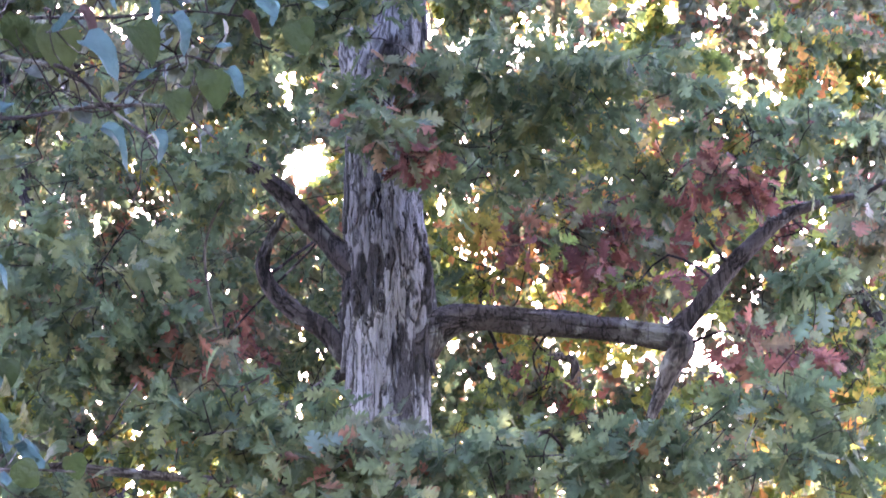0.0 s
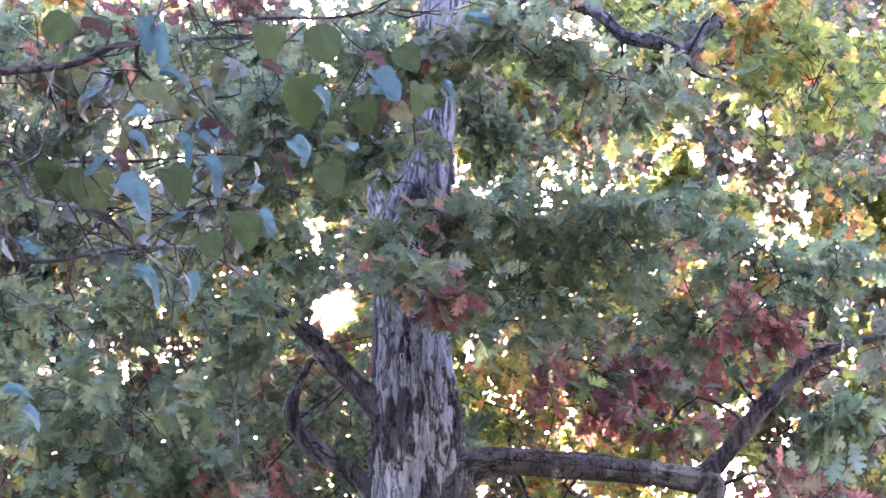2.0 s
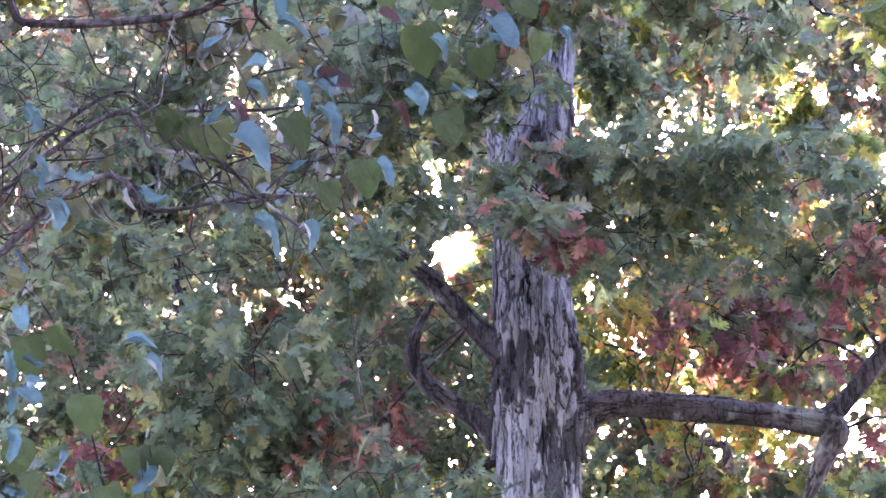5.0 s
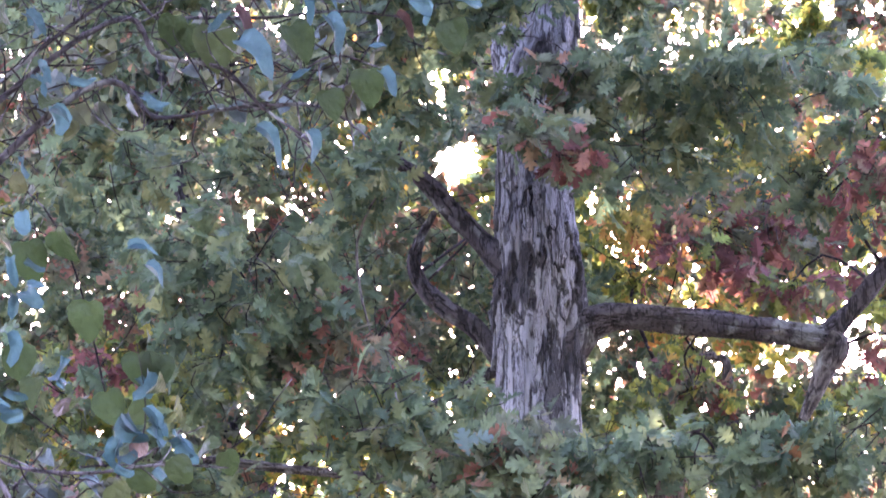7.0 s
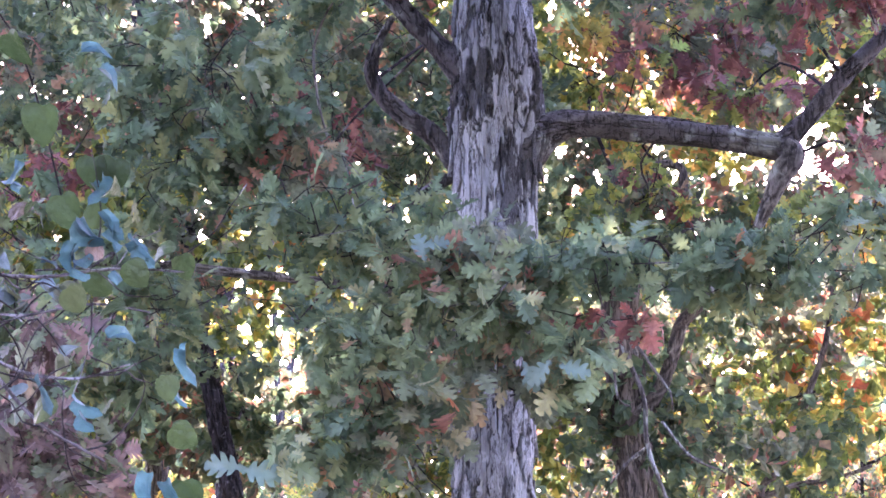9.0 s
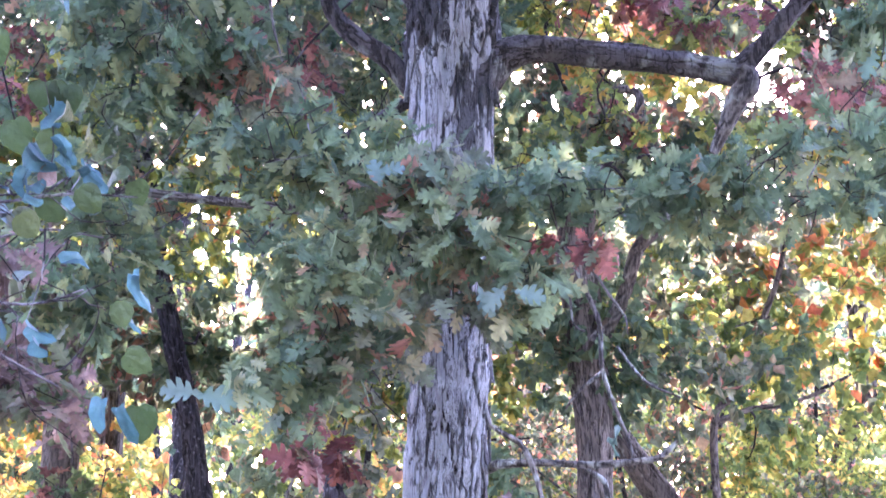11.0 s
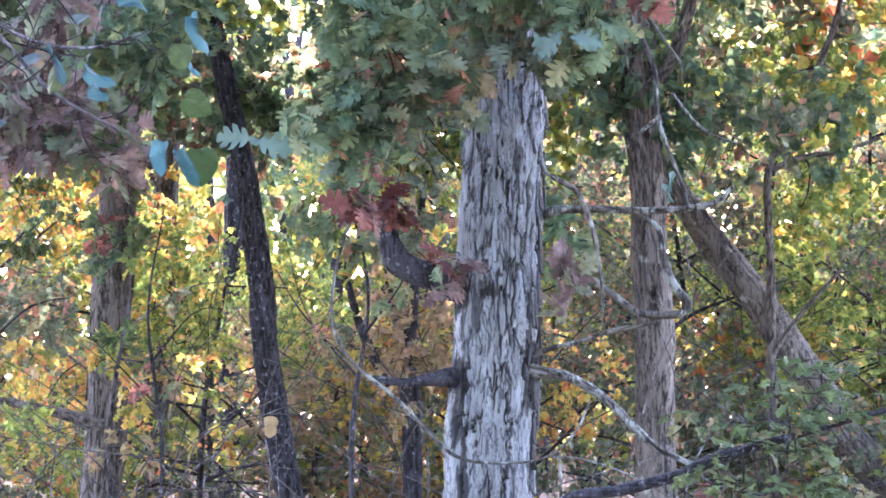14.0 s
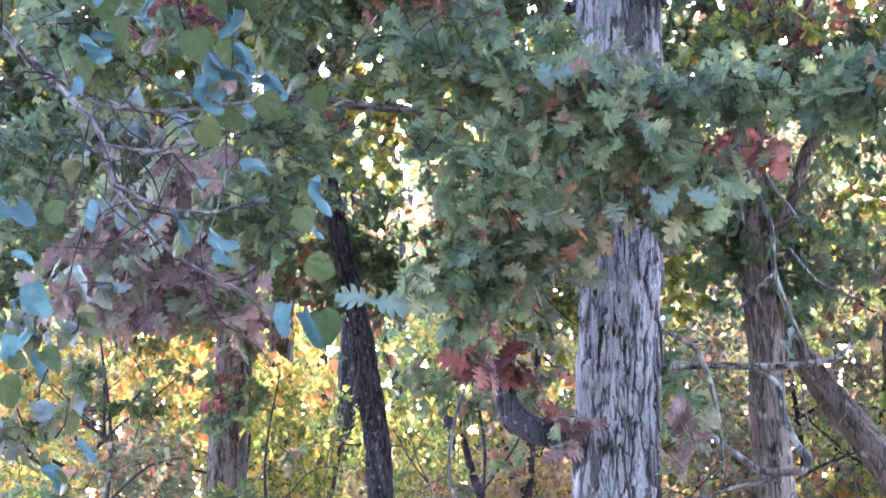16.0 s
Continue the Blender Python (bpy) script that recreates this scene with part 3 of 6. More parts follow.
def crown(tree, lines, clumps, shapes, size, per=10, depth=0.5, twigs=True, name="crown", lift=1.0, sky=True, twig_mat=None, droop=0.35, spread=1.0, fine=22, level=False):
    """Foliage of a tree: clumps (x, y, z, half-width, half-height, leaves, colour) on branches that grow from its limbs."""
    leaves, sticks = {}, []
    nodes = np.vstack([spline(l, 0.1) for l in lines])
    clumps = sorted(clumps, key=lambda c: np.min(np.linalg.norm(nodes[:, :3] - np.array(c[:3]), axis=1)))
    for x, y, z, rx, rz, n, colour in clumps:
        rx, rz = rx * spread, rz * spread
        ry = depth * (rx + rz) / 2 + 0.1
        tip, base, way, normal, s = spray((x, y, z), (rx, ry, rz), n, per, size, droop, level=level)
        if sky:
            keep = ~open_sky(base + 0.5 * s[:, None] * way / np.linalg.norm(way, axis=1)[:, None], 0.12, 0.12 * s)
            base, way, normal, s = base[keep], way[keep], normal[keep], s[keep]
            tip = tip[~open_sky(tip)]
        leaves.setdefault(colour, []).append((base, way, normal, s))
        if twigs:
            c = np.array((x, y, z))
            a = nodes[np.argmin(np.linalg.norm(nodes[:, :3] - c, axis=1))]
            far = np.linalg.norm(a[:3] - c)
            bend = RNG.standard_normal((2, 3)) * 0.09 * far + (0, 0, 0.05 * far)
            r = max(0.004, min(a[3] * 0.7, 0.006 + 0.012 * rx))
            run = [(*a[:3], r), (*(a[:3] * 0.66 + c * 0.34 + bend[0]), r * 0.85), (*(a[:3] * 0.33 + c * 0.67 + bend[1]), r * 0.7), (*c, r * 0.5)]
            sticks.append(tube(run, 0.12, 5))
            nodes = np.vstack([nodes, spline(run, 0.15)])
            for q in tip[:: max(1, len(tip) // fine)]:
                b = c + (q - c) * RNG.uniform(0.25, 0.7) + RNG.standard_normal(3) * 0.12 * rx
                h = (q + b) / 2 + RNG.standard_normal(3) * 0.12 * rx
                sticks.append(tube([(*b, 0.004), (*h, 0.003), (*q, 0.0018)], 0.15, 3))
    for colour, sets in leaves.items():
        v, f = leaves_at(shapes, *[np.concatenate(q) for q in zip(*sets)])
        tagged(under(new(name, mesh_from(name, v, f, LEAF[colour], smooth=False)), tree), kind="stuff")
    if sticks:
        tagged(under(new("twig_growth", mesh_from("twig_growth", *joined(sticks), twig_mat or BARK_TWIG)), tree), kind="stuff")


def thing(name, at, label, category, group=""):
    ob = new(name)
    ob.location = at
    return tagged(ob, label, category, group)


def settle(tree):
    """Parts were made in world places: keep them there under the tree's foot."""
    bpy.context.view_layer.update()
    for child in tree.children:
        child.matrix_parent_inverse = Matrix.Translation(-tree.location)


# ---- ground ----
def ground():
    xs = np.concatenate([-np.geomspace(3000, 12, 24), np.linspace(-11, 11, 45), np.geomspace(12, 3000, 24)])
    ys = np.concatenate([-np.geomspace(3000, 6, 20), np.linspace(-5, 40, 91), np.geomspace(42, 3000, 20)])
    gx, gy = np.meshgrid(xs, ys, indexing="ij")
    gz = 0.05 * np.sin(gx * 0.9) * np.cos(gy * 0.7 + 1) + 0.03 * np.sin(gx * 2.3 + gy * 1.7)
    gz *= np.hypot(gx, gy) < 60
    v = np.stack([gx, gy, gz - 0.05], -1).reshape(-1, 3)
    i, j = np.meshgrid(np.arange(len(xs) - 1), np.arange(len(ys) - 1), indexing="ij")
    a = i * len(ys) + j
    m, n, l, out = material("leaf_litter")
    tc = n.new("ShaderNodeTexCoord")
    vor = n.new("ShaderNodeTexVoronoi")
    vor.inputs["Scale"].default_value = 14.0
    l.new(tc.outputs["Object"], vor.inputs["Vector"])
    ramp_node = n.new("ShaderNodeValToRGB")
    stops(ramp_node, [(0.0, (0.05, 0.038, 0.024)), (0.4, (0.10, 0.07, 0.038)), (0.8, (0.15, 0.098, 0.045)), (1.0, (0.065, 0.066, 0.028))])
    l.new(vor.outputs["Color"], ramp_node.inputs["Fac"])
    bsdf = n.new("ShaderNodeBsdfPrincipled")
    bsdf.inputs["Roughness"].default_value = 0.9
    bump = n.new("ShaderNodeBump")
    bump.inputs["Distance"].default_value = 0.05
    l.new(vor.outputs["Distance"], bump.inputs["Height"])
    l.new(bump.outputs["Normal"], bsdf.inputs["Normal"])
    l.new(ramp_node.outputs["Color"], bsdf.inputs["Base Color"])
    l.new(bsdf.outputs["BSDF"], out.inputs["Surface"])
    ob = new("ground", mesh_from("ground", v, [np.stack([a, a + len(ys), a + len(ys) + 1, a + 1], -1).reshape(-1, 4)], m))
    tagged(ob, "forest floor covered with brown fallen leaves", "ground", kind="structure")


ground()


def litter():
    """Fallen leaves on the forest floor."""
    n = 17000
    y = RNG.uniform(-8, 24, n)
    p = np.stack([RNG.uniform(-0.55, 0.45, n) * np.maximum(y + 4, 15), y, RNG.uniform(-0.02, 0.06, n)], -1)
    way = RNG.standard_normal((n, 3)) * (1, 1, 0.15)
    normal = RNG.standard_normal((n, 3)) * 0.35 + (0, 0, 1)
    v, f = leaves_at(TINY, p, way, normal, RNG.uniform(0.07, 0.15, n))
    tagged(new("leaf_litter", mesh_from("leaf_litter", v, f, LEAF["brown"], smooth=False)), "brown fallen leaves strewn over the forest floor", "leaves", kind="stuff")


litter()

# ---- the white oak ----
RNG = np.random.default_rng(31)
# dark marks: real stains, and shade at the trunk's edge put into colour
STAIN_SHADE = [(-0.51, 4.75, 0.09, 0.13), (-0.44, 4.66, 0.08, 0.10), (-0.19, 4.27, 0.08, 0.14), (-0.24, 4.38, 0.09, 0.09), (-0.13, 4.42, 0.12, 0.12), (-0.08, 4.73, 0.045, 0.30), (-0.05, 4.58, 0.05, 0.14), (-0.37, 4.84, 0.13, 0.09), (-0.25, 6.0, 0.06, 0.13),
          (-0.17, 1.66, 0.07, 0.2), (-0.13, 1.4, 0.045, 0.5), (-0.1, 2.1, 0.045, 0.5), (-0.53, 1.05, 0.03, 0.3), (-0.06, 5.1, 0.04, 0.25), (-0.56, 1.5, 0.07, 0.08), (-0.55, 1.31, 0.025, 0.16), (-0.54, 1.96, 0.09, 0.08)]
oak = thing("white_oak_tree", (-0.2, 10.8, 0), "large white oak with shaggy grey bark and green and reddening leaves", "tree")
OAK_TRUNK = [(-0.33, 10.8, -0.15, 0.33), (-0.32, 10.8, 0.25, 0.26)] + [(-0.41, 10.8, 0.86, 0.228), (-0.37, 10.8, 1.53, 0.22), (-0.34, 10.8, 2.26, 0.211), (-0.31, 10.8, 2.99, 0.208)]+ [(-0.31, 10.8, 3.84, 0.217), (-0.3, 10.8, 4.34, 0.228)] + [(-0.3, 10.8, 4.63, 0.252), (-0.31, 10.8, 4.93, 0.228), (-0.32, 10.8, 5.19, 0.214), (-0.32, 10.8, 5.61, 0.199), (-0.3, 10.8, 5.95, 0.176), (-0.22, 10.8, 6.29, 0.152)] + [(-0.16, 10.8, 6.87, 0.141), (-0.11, 10.8, 7.24, 0.129)] + [(0.1, 10.9, 8.6, 0.10), (0.2, 11, 10.5, 0.07)]
oak_trunk = limb("trunk", oak, OAK_TRUNK, BARK_OAK, step=0.013, sides=260, rough=0.026, seed=3, wobble=0.025, plated=True, fine_z=(0.75, 6.6), stain_shade=STAIN_SHADE)
OAK_LIMBS = {
    "right": [(-0.3, 10.8, 4.33, 0.161), (-0.16, 10.8, 4.44, 0.146), (-0.01, 10.8, 4.55, 0.1), (0.16, 10.8, 4.59, 0.076), (0.49, 10.8, 4.56, 0.073), (0.89, 10.8, 4.5, 0.067), (1.22, 10.8, 4.45, 0.07)],
    "right_up": [(1.2, 10.8, 4.44, 0.07), (1.35, 10.8, 4.6, 0.056), (1.48, 10.8, 4.75, 0.05), (1.64, 10.8, 4.92, 0.044), (1.85, 10.8, 5.11, 0.038), (2.03, 10.8, 5.18, 0.029), (2.31, 10.8, 5.23, 0.02)],
    "right_down": [(1.23, 10.8, 4.47, 0.059), (1.27, 10.8, 4.4, 0.073), (1.2, 10.8, 4.29, 0.059), (1.15, 10.8, 4.17, 0.044), (1.07, 10.8, 4.01, 0.026)],
    "left_up": [(-0.32, 10.8, 4.75, 0.146), (-0.49, 10.8, 4.91, 0.097), (-0.61, 10.8, 5.03, 0.061), (-0.75, 10.8, 5.18, 0.059), (-0.86, 10.8, 5.31, 0.053), (-0.98, 10.8, 5.42, 0.041), (-1.18, 10.8, 5.57, 0.026)],
    "left_low": [(-0.42, 10.8, 4.27, 0.102), (-0.55, 10.8, 4.42, 0.064), (-0.66, 10.8, 4.55, 0.056), (-0.81, 10.8, 4.66, 0.05), (-0.93, 10.8, 4.78, 0.044), (-0.98, 10.8, 4.91, 0.038), (-0.95, 10.8, 5.04, 0.029), (-0.87, 10.8, 5.2, 0.018)],
    "left_thin": [(-0.42, 10.8, 4.32, 0.041), (-0.54, 10.8, 4.3, 0.035), (-0.66, 10.8, 4.23, 0.032), (-0.78, 10.8, 4.16, 0.023), (-1.02, 10.8, 4.08, 0.015)],
    "stub": [(-0.35, 10.82, 1.93, 0.106), (-0.52, 10.76, 1.99, 0.09), (-0.65, 10.7, 2.04, 0.073), (-0.82, 10.7, 2.09, 0.061), (-0.9, 10.7, 2.2, 0.046), (-0.91, 10.7, 2.31, 0.038), (-0.89, 10.7, 2.49, 0.023)],
    "spur": [(-0.38, 10.82, 1.53, 0.088), (-0.56, 10.75, 1.52, 0.058), (-0.67, 10.6, 1.51, 0.037), (-0.81, 10.6, 1.49, 0.02), (-0.99, 10.6, 1.51, 0.011)],
    "second_stem": [(-0.33, 10.9, 5.75, 0.124), (-0.43, 10.9, 6.06, 0.118), (-0.48, 10.9, 6.3, 0.1), (-0.52, 10.9, 6.65, 0.083), (-0.58, 10.9, 7.23, 0.059)],
    "upper_right": [(-0.09, 11.2, 7.29, 0.091), (0.38, 11.2, 7.62, 0.061), (0.82, 11.2, 7.47, 0.039), (0.98, 11.2, 7.31, 0.043), (1.21, 11.2, 7.25, 0.046), (1.34, 11.2, 7.13, 0.061)],
    "upper_right_tip": [(1.32, 11.2, 7.15, 0.052), (1.45, 11.2, 7.29, 0.039), (1.56, 11.2, 7.46, 0.033), (1.7, 11.2, 7.8, 0.024)],
    "left_level": [(-0.22, 10.7, 3.55, 0.046), (-0.52, 10.3, 3.54, 0.036), (-0.78, 10, 3.53, 0.03), (-1.06, 10, 3.57, 0.024), (-1.31, 10, 3.6, 0.022), (-1.59, 10, 3.63, 0.022), (-1.9, 10, 3.67, 0.019), (-2.09, 10, 3.65, 0.014), (-2.35, 10, 3.69, 0.008)],
    "lower_right": [(-0.3, 10.7, 1.56, 0.05), (-0.13, 10.7, 1.54, 0.032), (0.02, 10.7, 1.51, 0.027), (0.19, 10.7, 1.41, 0.024), (0.33, 10.7, 1.27, 0.022), (0.47, 10.7, 1.15, 0.018), (0.64, 10.7, 1.07, 0.013)],
}
for key, line in OAK_LIMBS.items():
    big = line[0][3] > 0.06
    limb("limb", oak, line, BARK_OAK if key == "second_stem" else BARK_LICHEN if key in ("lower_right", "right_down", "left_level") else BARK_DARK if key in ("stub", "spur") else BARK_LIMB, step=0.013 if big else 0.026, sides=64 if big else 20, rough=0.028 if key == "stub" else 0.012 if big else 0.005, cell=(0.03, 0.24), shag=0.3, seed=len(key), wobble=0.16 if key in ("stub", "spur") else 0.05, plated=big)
for line in ([(-0.36, 10.8, 2.27, 0.041), (-0.11, 10.75, 2.35, 0.032), (-0.07, 10.6, 2.36, 0.029), (0.16, 10.6, 2.37, 0.023), (0.42, 10.6, 2.36, 0.023), (0.68, 10.6, 2.38, 0.02), (0.77, 10.6, 2.41, 0.017), (0.84, 10.6, 2.48, 0.011)],
             [(-0.11, 10.5, 2.55, 0.011), (-0.04, 10.5, 2.51, 0.017), (0.06, 10.5, 2.44, 0.017), (0.13, 10.5, 2.26, 0.017), (0.17, 10.5, 2.04, 0.011), (0.19, 10.5, 1.78, 0.006)],
             [(-1.06, 9.6, 4.88, 0.005), (-1.1, 9.6, 4.81, 0.007), (-1.15, 9.6, 4.64, 0.008), (-1.13, 9.6, 4.41, 0.008), (-1.08, 9.6, 4.21, 0.005)], [(-1.63, 9.7, 5.63, 0.005), (-1.27, 9.7, 5.81, 0.005), (-1.22, 9.7, 5.44, 0.007), (-1.17, 9.7, 5.08, 0.005)],
             [(-0.36, 10.8, 1.53, 0.02), (-0.11, 10.7, 1.65, 0.017), (0.05, 10.6, 1.69, 0.014), (0.22, 10.6, 1.75, 0.011), (0.33, 10.6, 1.78, 0.009)]):
    limb("branch", oak, slim(line, 0.85), BARK_LICHEN, step=0.03, sides=10, rough=0.0015, cell=(0.02, 0.05), seed=5, wobble=0.06, label="lichen-covered dead branch")


def bark_plate(seed, dark):
    """A long torn strip of bark, 1 m long, whose lower end stands off the trunk."""
    rng = np.random.default_rng(seed)
    n, wide, thick = 8, rng.uniform(0.07, 0.12), 0.03
    at = np.linspace(0, 1, n)
    grow = np.interp(at, (0, 0.3, 0.75, 1), (rng.uniform(0.1, 0.4), 0.9, 1.0, rng.uniform(0.05, 0.5)))
    lean = np.cumsum(rng.normal(0, 0.02, n))
    left, right = (sgn * wide * grow * rng.uniform(0.55, 1.35, n) + lean for sgn in (-1, 1))
    lift = 0.004 + rng.uniform(0.01, 0.09) * at ** 2.5
    v = []
    for k in range(n):
        z = -at[k] + rng.uniform(-0.05, 0.05)
        m = (left[k] + right[k]) / 2 + rng.normal(0, 0.2) * wide
        v += [(left[k], -lift[k] - thick * 0.5, z), (m, -lift[k] - thick, z + rng.uniform(-0.06, 0.06)), (right[k], -lift[k] - thick * 0.5, z + rng.uniform(-0.04, 0.04)), (right[k] * 0.96, 0.05, z), (left[k] * 0.96, 0.05, z)]
    q = [(5 * k + a, 5 * k + b, 5 * k + 5 + b, 5 * k + 5 + a) for k in range(n - 1) for a, b in ((0, 1), (1, 2), (2, 3), (4, 0))]
    q += [(4, 3, 1, 0), (5 * n - 5, 5 * n - 4, 5 * n - 2, 5 * n - 1)]
    me = mesh_from("bark_plate", np.array(v), [np.array(q)], BARK_OAK, smooth=False)
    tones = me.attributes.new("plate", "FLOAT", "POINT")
    # faces pale, edges and backs shaded by colour
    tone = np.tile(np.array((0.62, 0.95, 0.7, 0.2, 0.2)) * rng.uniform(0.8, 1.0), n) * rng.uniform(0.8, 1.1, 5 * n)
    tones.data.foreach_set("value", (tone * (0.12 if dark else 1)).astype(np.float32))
    return me


def shaggy_bark(trunk, line, n):
    meshes = {dark: [bark_plate(40 + k, dark) for k in range(16)] for dark in (False, True)}
    rows_in = spline(line, 0.05)
    rng = np.random.default_rng(12)
    for k in range(n):
        z = 0.9 + 5.7 * (k + rng.uniform(0, 1)) / n
        x, y, _, r = (np.interp(z, rows_in[:, 2], rows_in[:, q]) for q in range(4))
        a = radians(rng.uniform(-92, 92))
        size = rng.uniform(0.14, 0.36)
        px = x + r * math.sin(a)
        dark = any(math.hypot((px - sx) / (1.2 * wide), (z - 0.4 * size - sz) / (1.1 * tall)) < 1 for sx, sz, wide, tall in STAIN_SHADE)
        ob = under(new("bark_plate", meshes[dark][k % 16]), trunk)
        ob.matrix_local = Matrix.Translation((px, y - r * math.cos(a), z)) @ Matrix.Rotation(a, 4, "Z") @ Matrix.Rotation(rng.normal(0, 0.05), 4, "Y") @ Matrix.Diagonal((size * rng.uniform(0.6, 1.1), 0.25 * rng.uniform(0.5, 1.0), size, 1))


shaggy_bark(oak_trunk, OAK_TRUNK, 190)
OAK_LINES = [OAK_TRUNK[3:]] + list(OAK_LIMBS.values())
OAK_FRONT = [(-0.53, 10.4, 2.1, 0.12, 0.05, 12, "wine"), (-0.53, 10.4, 2.1, 0.14, 0.06, 12, "purple"), (-0.01, 10.5, 2.02, 0.07, 0.1, 14, "purple")] + [
    (*(-0.52, 9.3, 3.33, 0.33, 0.23), 230, "olive"), (*(-0.89, 9.4, 3.14, 0.25, 0.28), 180, "olive"), (*(-0.21, 9.2, 3.31, 0.27, 0.2), 170, "olive"), (*(0.07, 9.3, 3.09, 0.23, 0.15), 110, "olive"), (*(-0.68, 9.4, 2.82, 0.28, 0.15), 130, "mixed"), (*(-0.94, 9.5, 2.65, 0.28, 0.23), 200, "green"), (*(-0.92, 9.6, 2.35, 0.1, 0.13), 34, "wine"), (*(0.1, 9.3, 3.27, 0.1, 0.09), 26, "red")] + [
    (*(0.38, 9.3, 3.27, 0.1, 0.09), 26, "red"), (*(-0.26, 9.3, 2.99, 0.23, 0.15), 90, "mixed"), (*(-0.73, 9.4, 3.56, 0.23, 0.13), 110, "olive"), (*(-0.57, 10.3, 1.97, 0.14, 0.08), 16, "purple"), (*(0.01, 10.5, 2.24, 0.14, 0.17), 10, "purple"), (*(-0.05, 10.5, 1.98, 0.11, 0.09), 8, "purple"), (*(-0.95, 10.2, 2.39, 0.14, 0.11), 30, "wine"), (*(-2.32, 9, 2.65, 0.34, 0.2), 120, "purple")] + [
    (*(-1.94, 9, 2.52, 0.15, 0.15), 36, "purple"), (*(-2.53, 9, 2.6, 0.34, 0.2), 100, "purple"), (*(-2.25, 9.1, 3.17, 0.15, 0.15), 60, "purple"), (*(-2.58, 9.1, 2.97, 0.22, 0.15), 90, "purple")]
OAK_CLUMPS = [(-0.36, 9.7, 5.48, 0.15, 0.1, 70, "green"), (-0.18, 9.7, 5.38, 0.16, 0.1, 60, "mixed"), (-0.3, 9.7, 5.22, 0.14, 0.08, 50, "green"), (-0.16, 9.7, 5.08, 0.12, 0.07, 40, "red"), (-0.2, 9.7, 5.62, 0.14, 0.08, 46, "mixed")] + [
    (*(0.64, 9.8, 5.52, 0.61, 0.29), 900, "green"), (*(0.2, 9.9, 5.17, 0.35, 0.21), 300, "green"), (*(-0.24, 9.5, 5.2, 0.18, 0.1), 70, "mixed"), (*(-0.16, 9.5, 5.01, 0.15, 0.1), 40, "red"), (*(-1.65, 9.6, 4.57, 0.52, 0.34), 600, "green"), (*(-1.13, 9.6, 4.96, 0.23, 0.23), 220, "green"), (*(-1.4, 9.8, 4.19, 0.35, 0.21), 300, "mixed"), (*(-1.8, 9.6, 4.15, 0.34, 0.31), 330, "green")] + [
    (*(-0.96, 9.3, 3.68, 0.43, 0.2), 330, "green"), (*(-1.37, 10, 4.45, 0.41, 0.11), 120, "red"), (*(1.47, 9.2, 3.56, 0.52, 0.25), 480, "green"), (*(0.27, 9.3, 3.51, 0.48, 0.15), 300, "green"), (*(-0.29, 9.3, 3.53, 0.28, 0.15), 160, "mixed"), (*(0.85, 9.2, 3.5, 0.3, 0.17), 200, "green"), (*(1.66, 9, 4.19, 0.17, 0.17), 90, "green"), (*(1.96, 9.6, 4.67, 0.23, 0.16), 120, "mixed")] + [
    (*(0.91, 11.6, 5.28, 0.44, 0.25), 230, "red"), (*(0.71, 11.5, 5.32, 0.34, 0.25), 90, "mixed"), (*(1.66, 10.6, 4.35, 0.32, 0.16), 170, "red"), (*(1.37, 10, 5.03, 0.24, 0.16), 140, "red"), (*(1.11, 11.4, 4.94, 0.34, 0.19), 120, "red"), (*(0.95, 11.4, 4.94, 0.31, 0.19), 60, "lime"), (*(0.37, 12, 5.49, 0.16, 0.16), 60, "red"), (*(1.11, 11.8, 5.55, 0.35, 0.13), 80, "mixed")] + [
    (*(1.68, 10.2, 5.34, 0.44, 0.3), 330, "green"), (*(1.19, 10.4, 5.17, 0.39, 0.23), 240, "green"), (*(0.32, 9.8, 6.57, 0.35, 0.19), 260, "olive"), (*(-0.45, 9.8, 6.49, 0.4, 0.29), 330, "green"), (*(0.98, 10, 6.41, 0.41, 0.19), 220, "olive"), (*(-1.06, 10, 6.25, 0.54, 0.35), 420, "green"), (*(-0.84, 9.8, 6.03, 0.43, 0.35), 420, "green"), (*(1.91, 10.2, 6.51, 0.44, 0.33), 330, "lime")] + [
    (*(0.35, 10, 6.86, 0.35, 0.22), 200, "olive"), (*(1.75, 10.3, 6.89, 0.39, 0.25), 240, "yellow"), (*(-0.55, 9.8, 3.78, 0.29, 0.19), 140, "green"), (*(-2.06, 9.8, 3.1, 0.19, 0.16), 90, "green"), (*(-2.1, 9.8, 3.46, 0.37, 0.4), 400, "green"), (*(-1.01, 10, 5.55, 0.24, 0.16), 170, "green"), (*(-0.25, 9.7, 5.96, 0.18, 0.13), 50, "green"), (*(-0.27, 9.7, 6.54, 0.24, 0.13), 60, "mixed")] + [
    (*(-0.52, 9.8, 5.82, 0.16, 0.16), 60, "green"), (*(-0.31, 9.7, 6.15, 0.21, 0.16), 60, "mixed"), (*(-0.29, 9.7, 6.47, 0.21, 0.16), 60, "green"), (*(-2.22, 10, 6.76, 0.33, 0.24), 180, "green"), (*(-2.08, 10.1, 6.17, 0.3, 0.25), 170, "green"), (*(-2.49, 9.9, 5.99, 0.48, 0.35), 330, "green"), (*(-1.5, 9.9, 5.62, 0.4, 0.32), 280, "green"), (*(-2.23, 10, 6.58, 0.54, 0.27), 300, "mixed")] + [
    (*(-2.94, 9.9, 4.01, 0.43, 0.27), 300, "green"), (*(-2.57, 10, 5.24, 0.43, 0.27), 260, "green")]
crown(oak, OAK_LINES, OAK_FRONT, OAK, 0.155, spread=1.25)
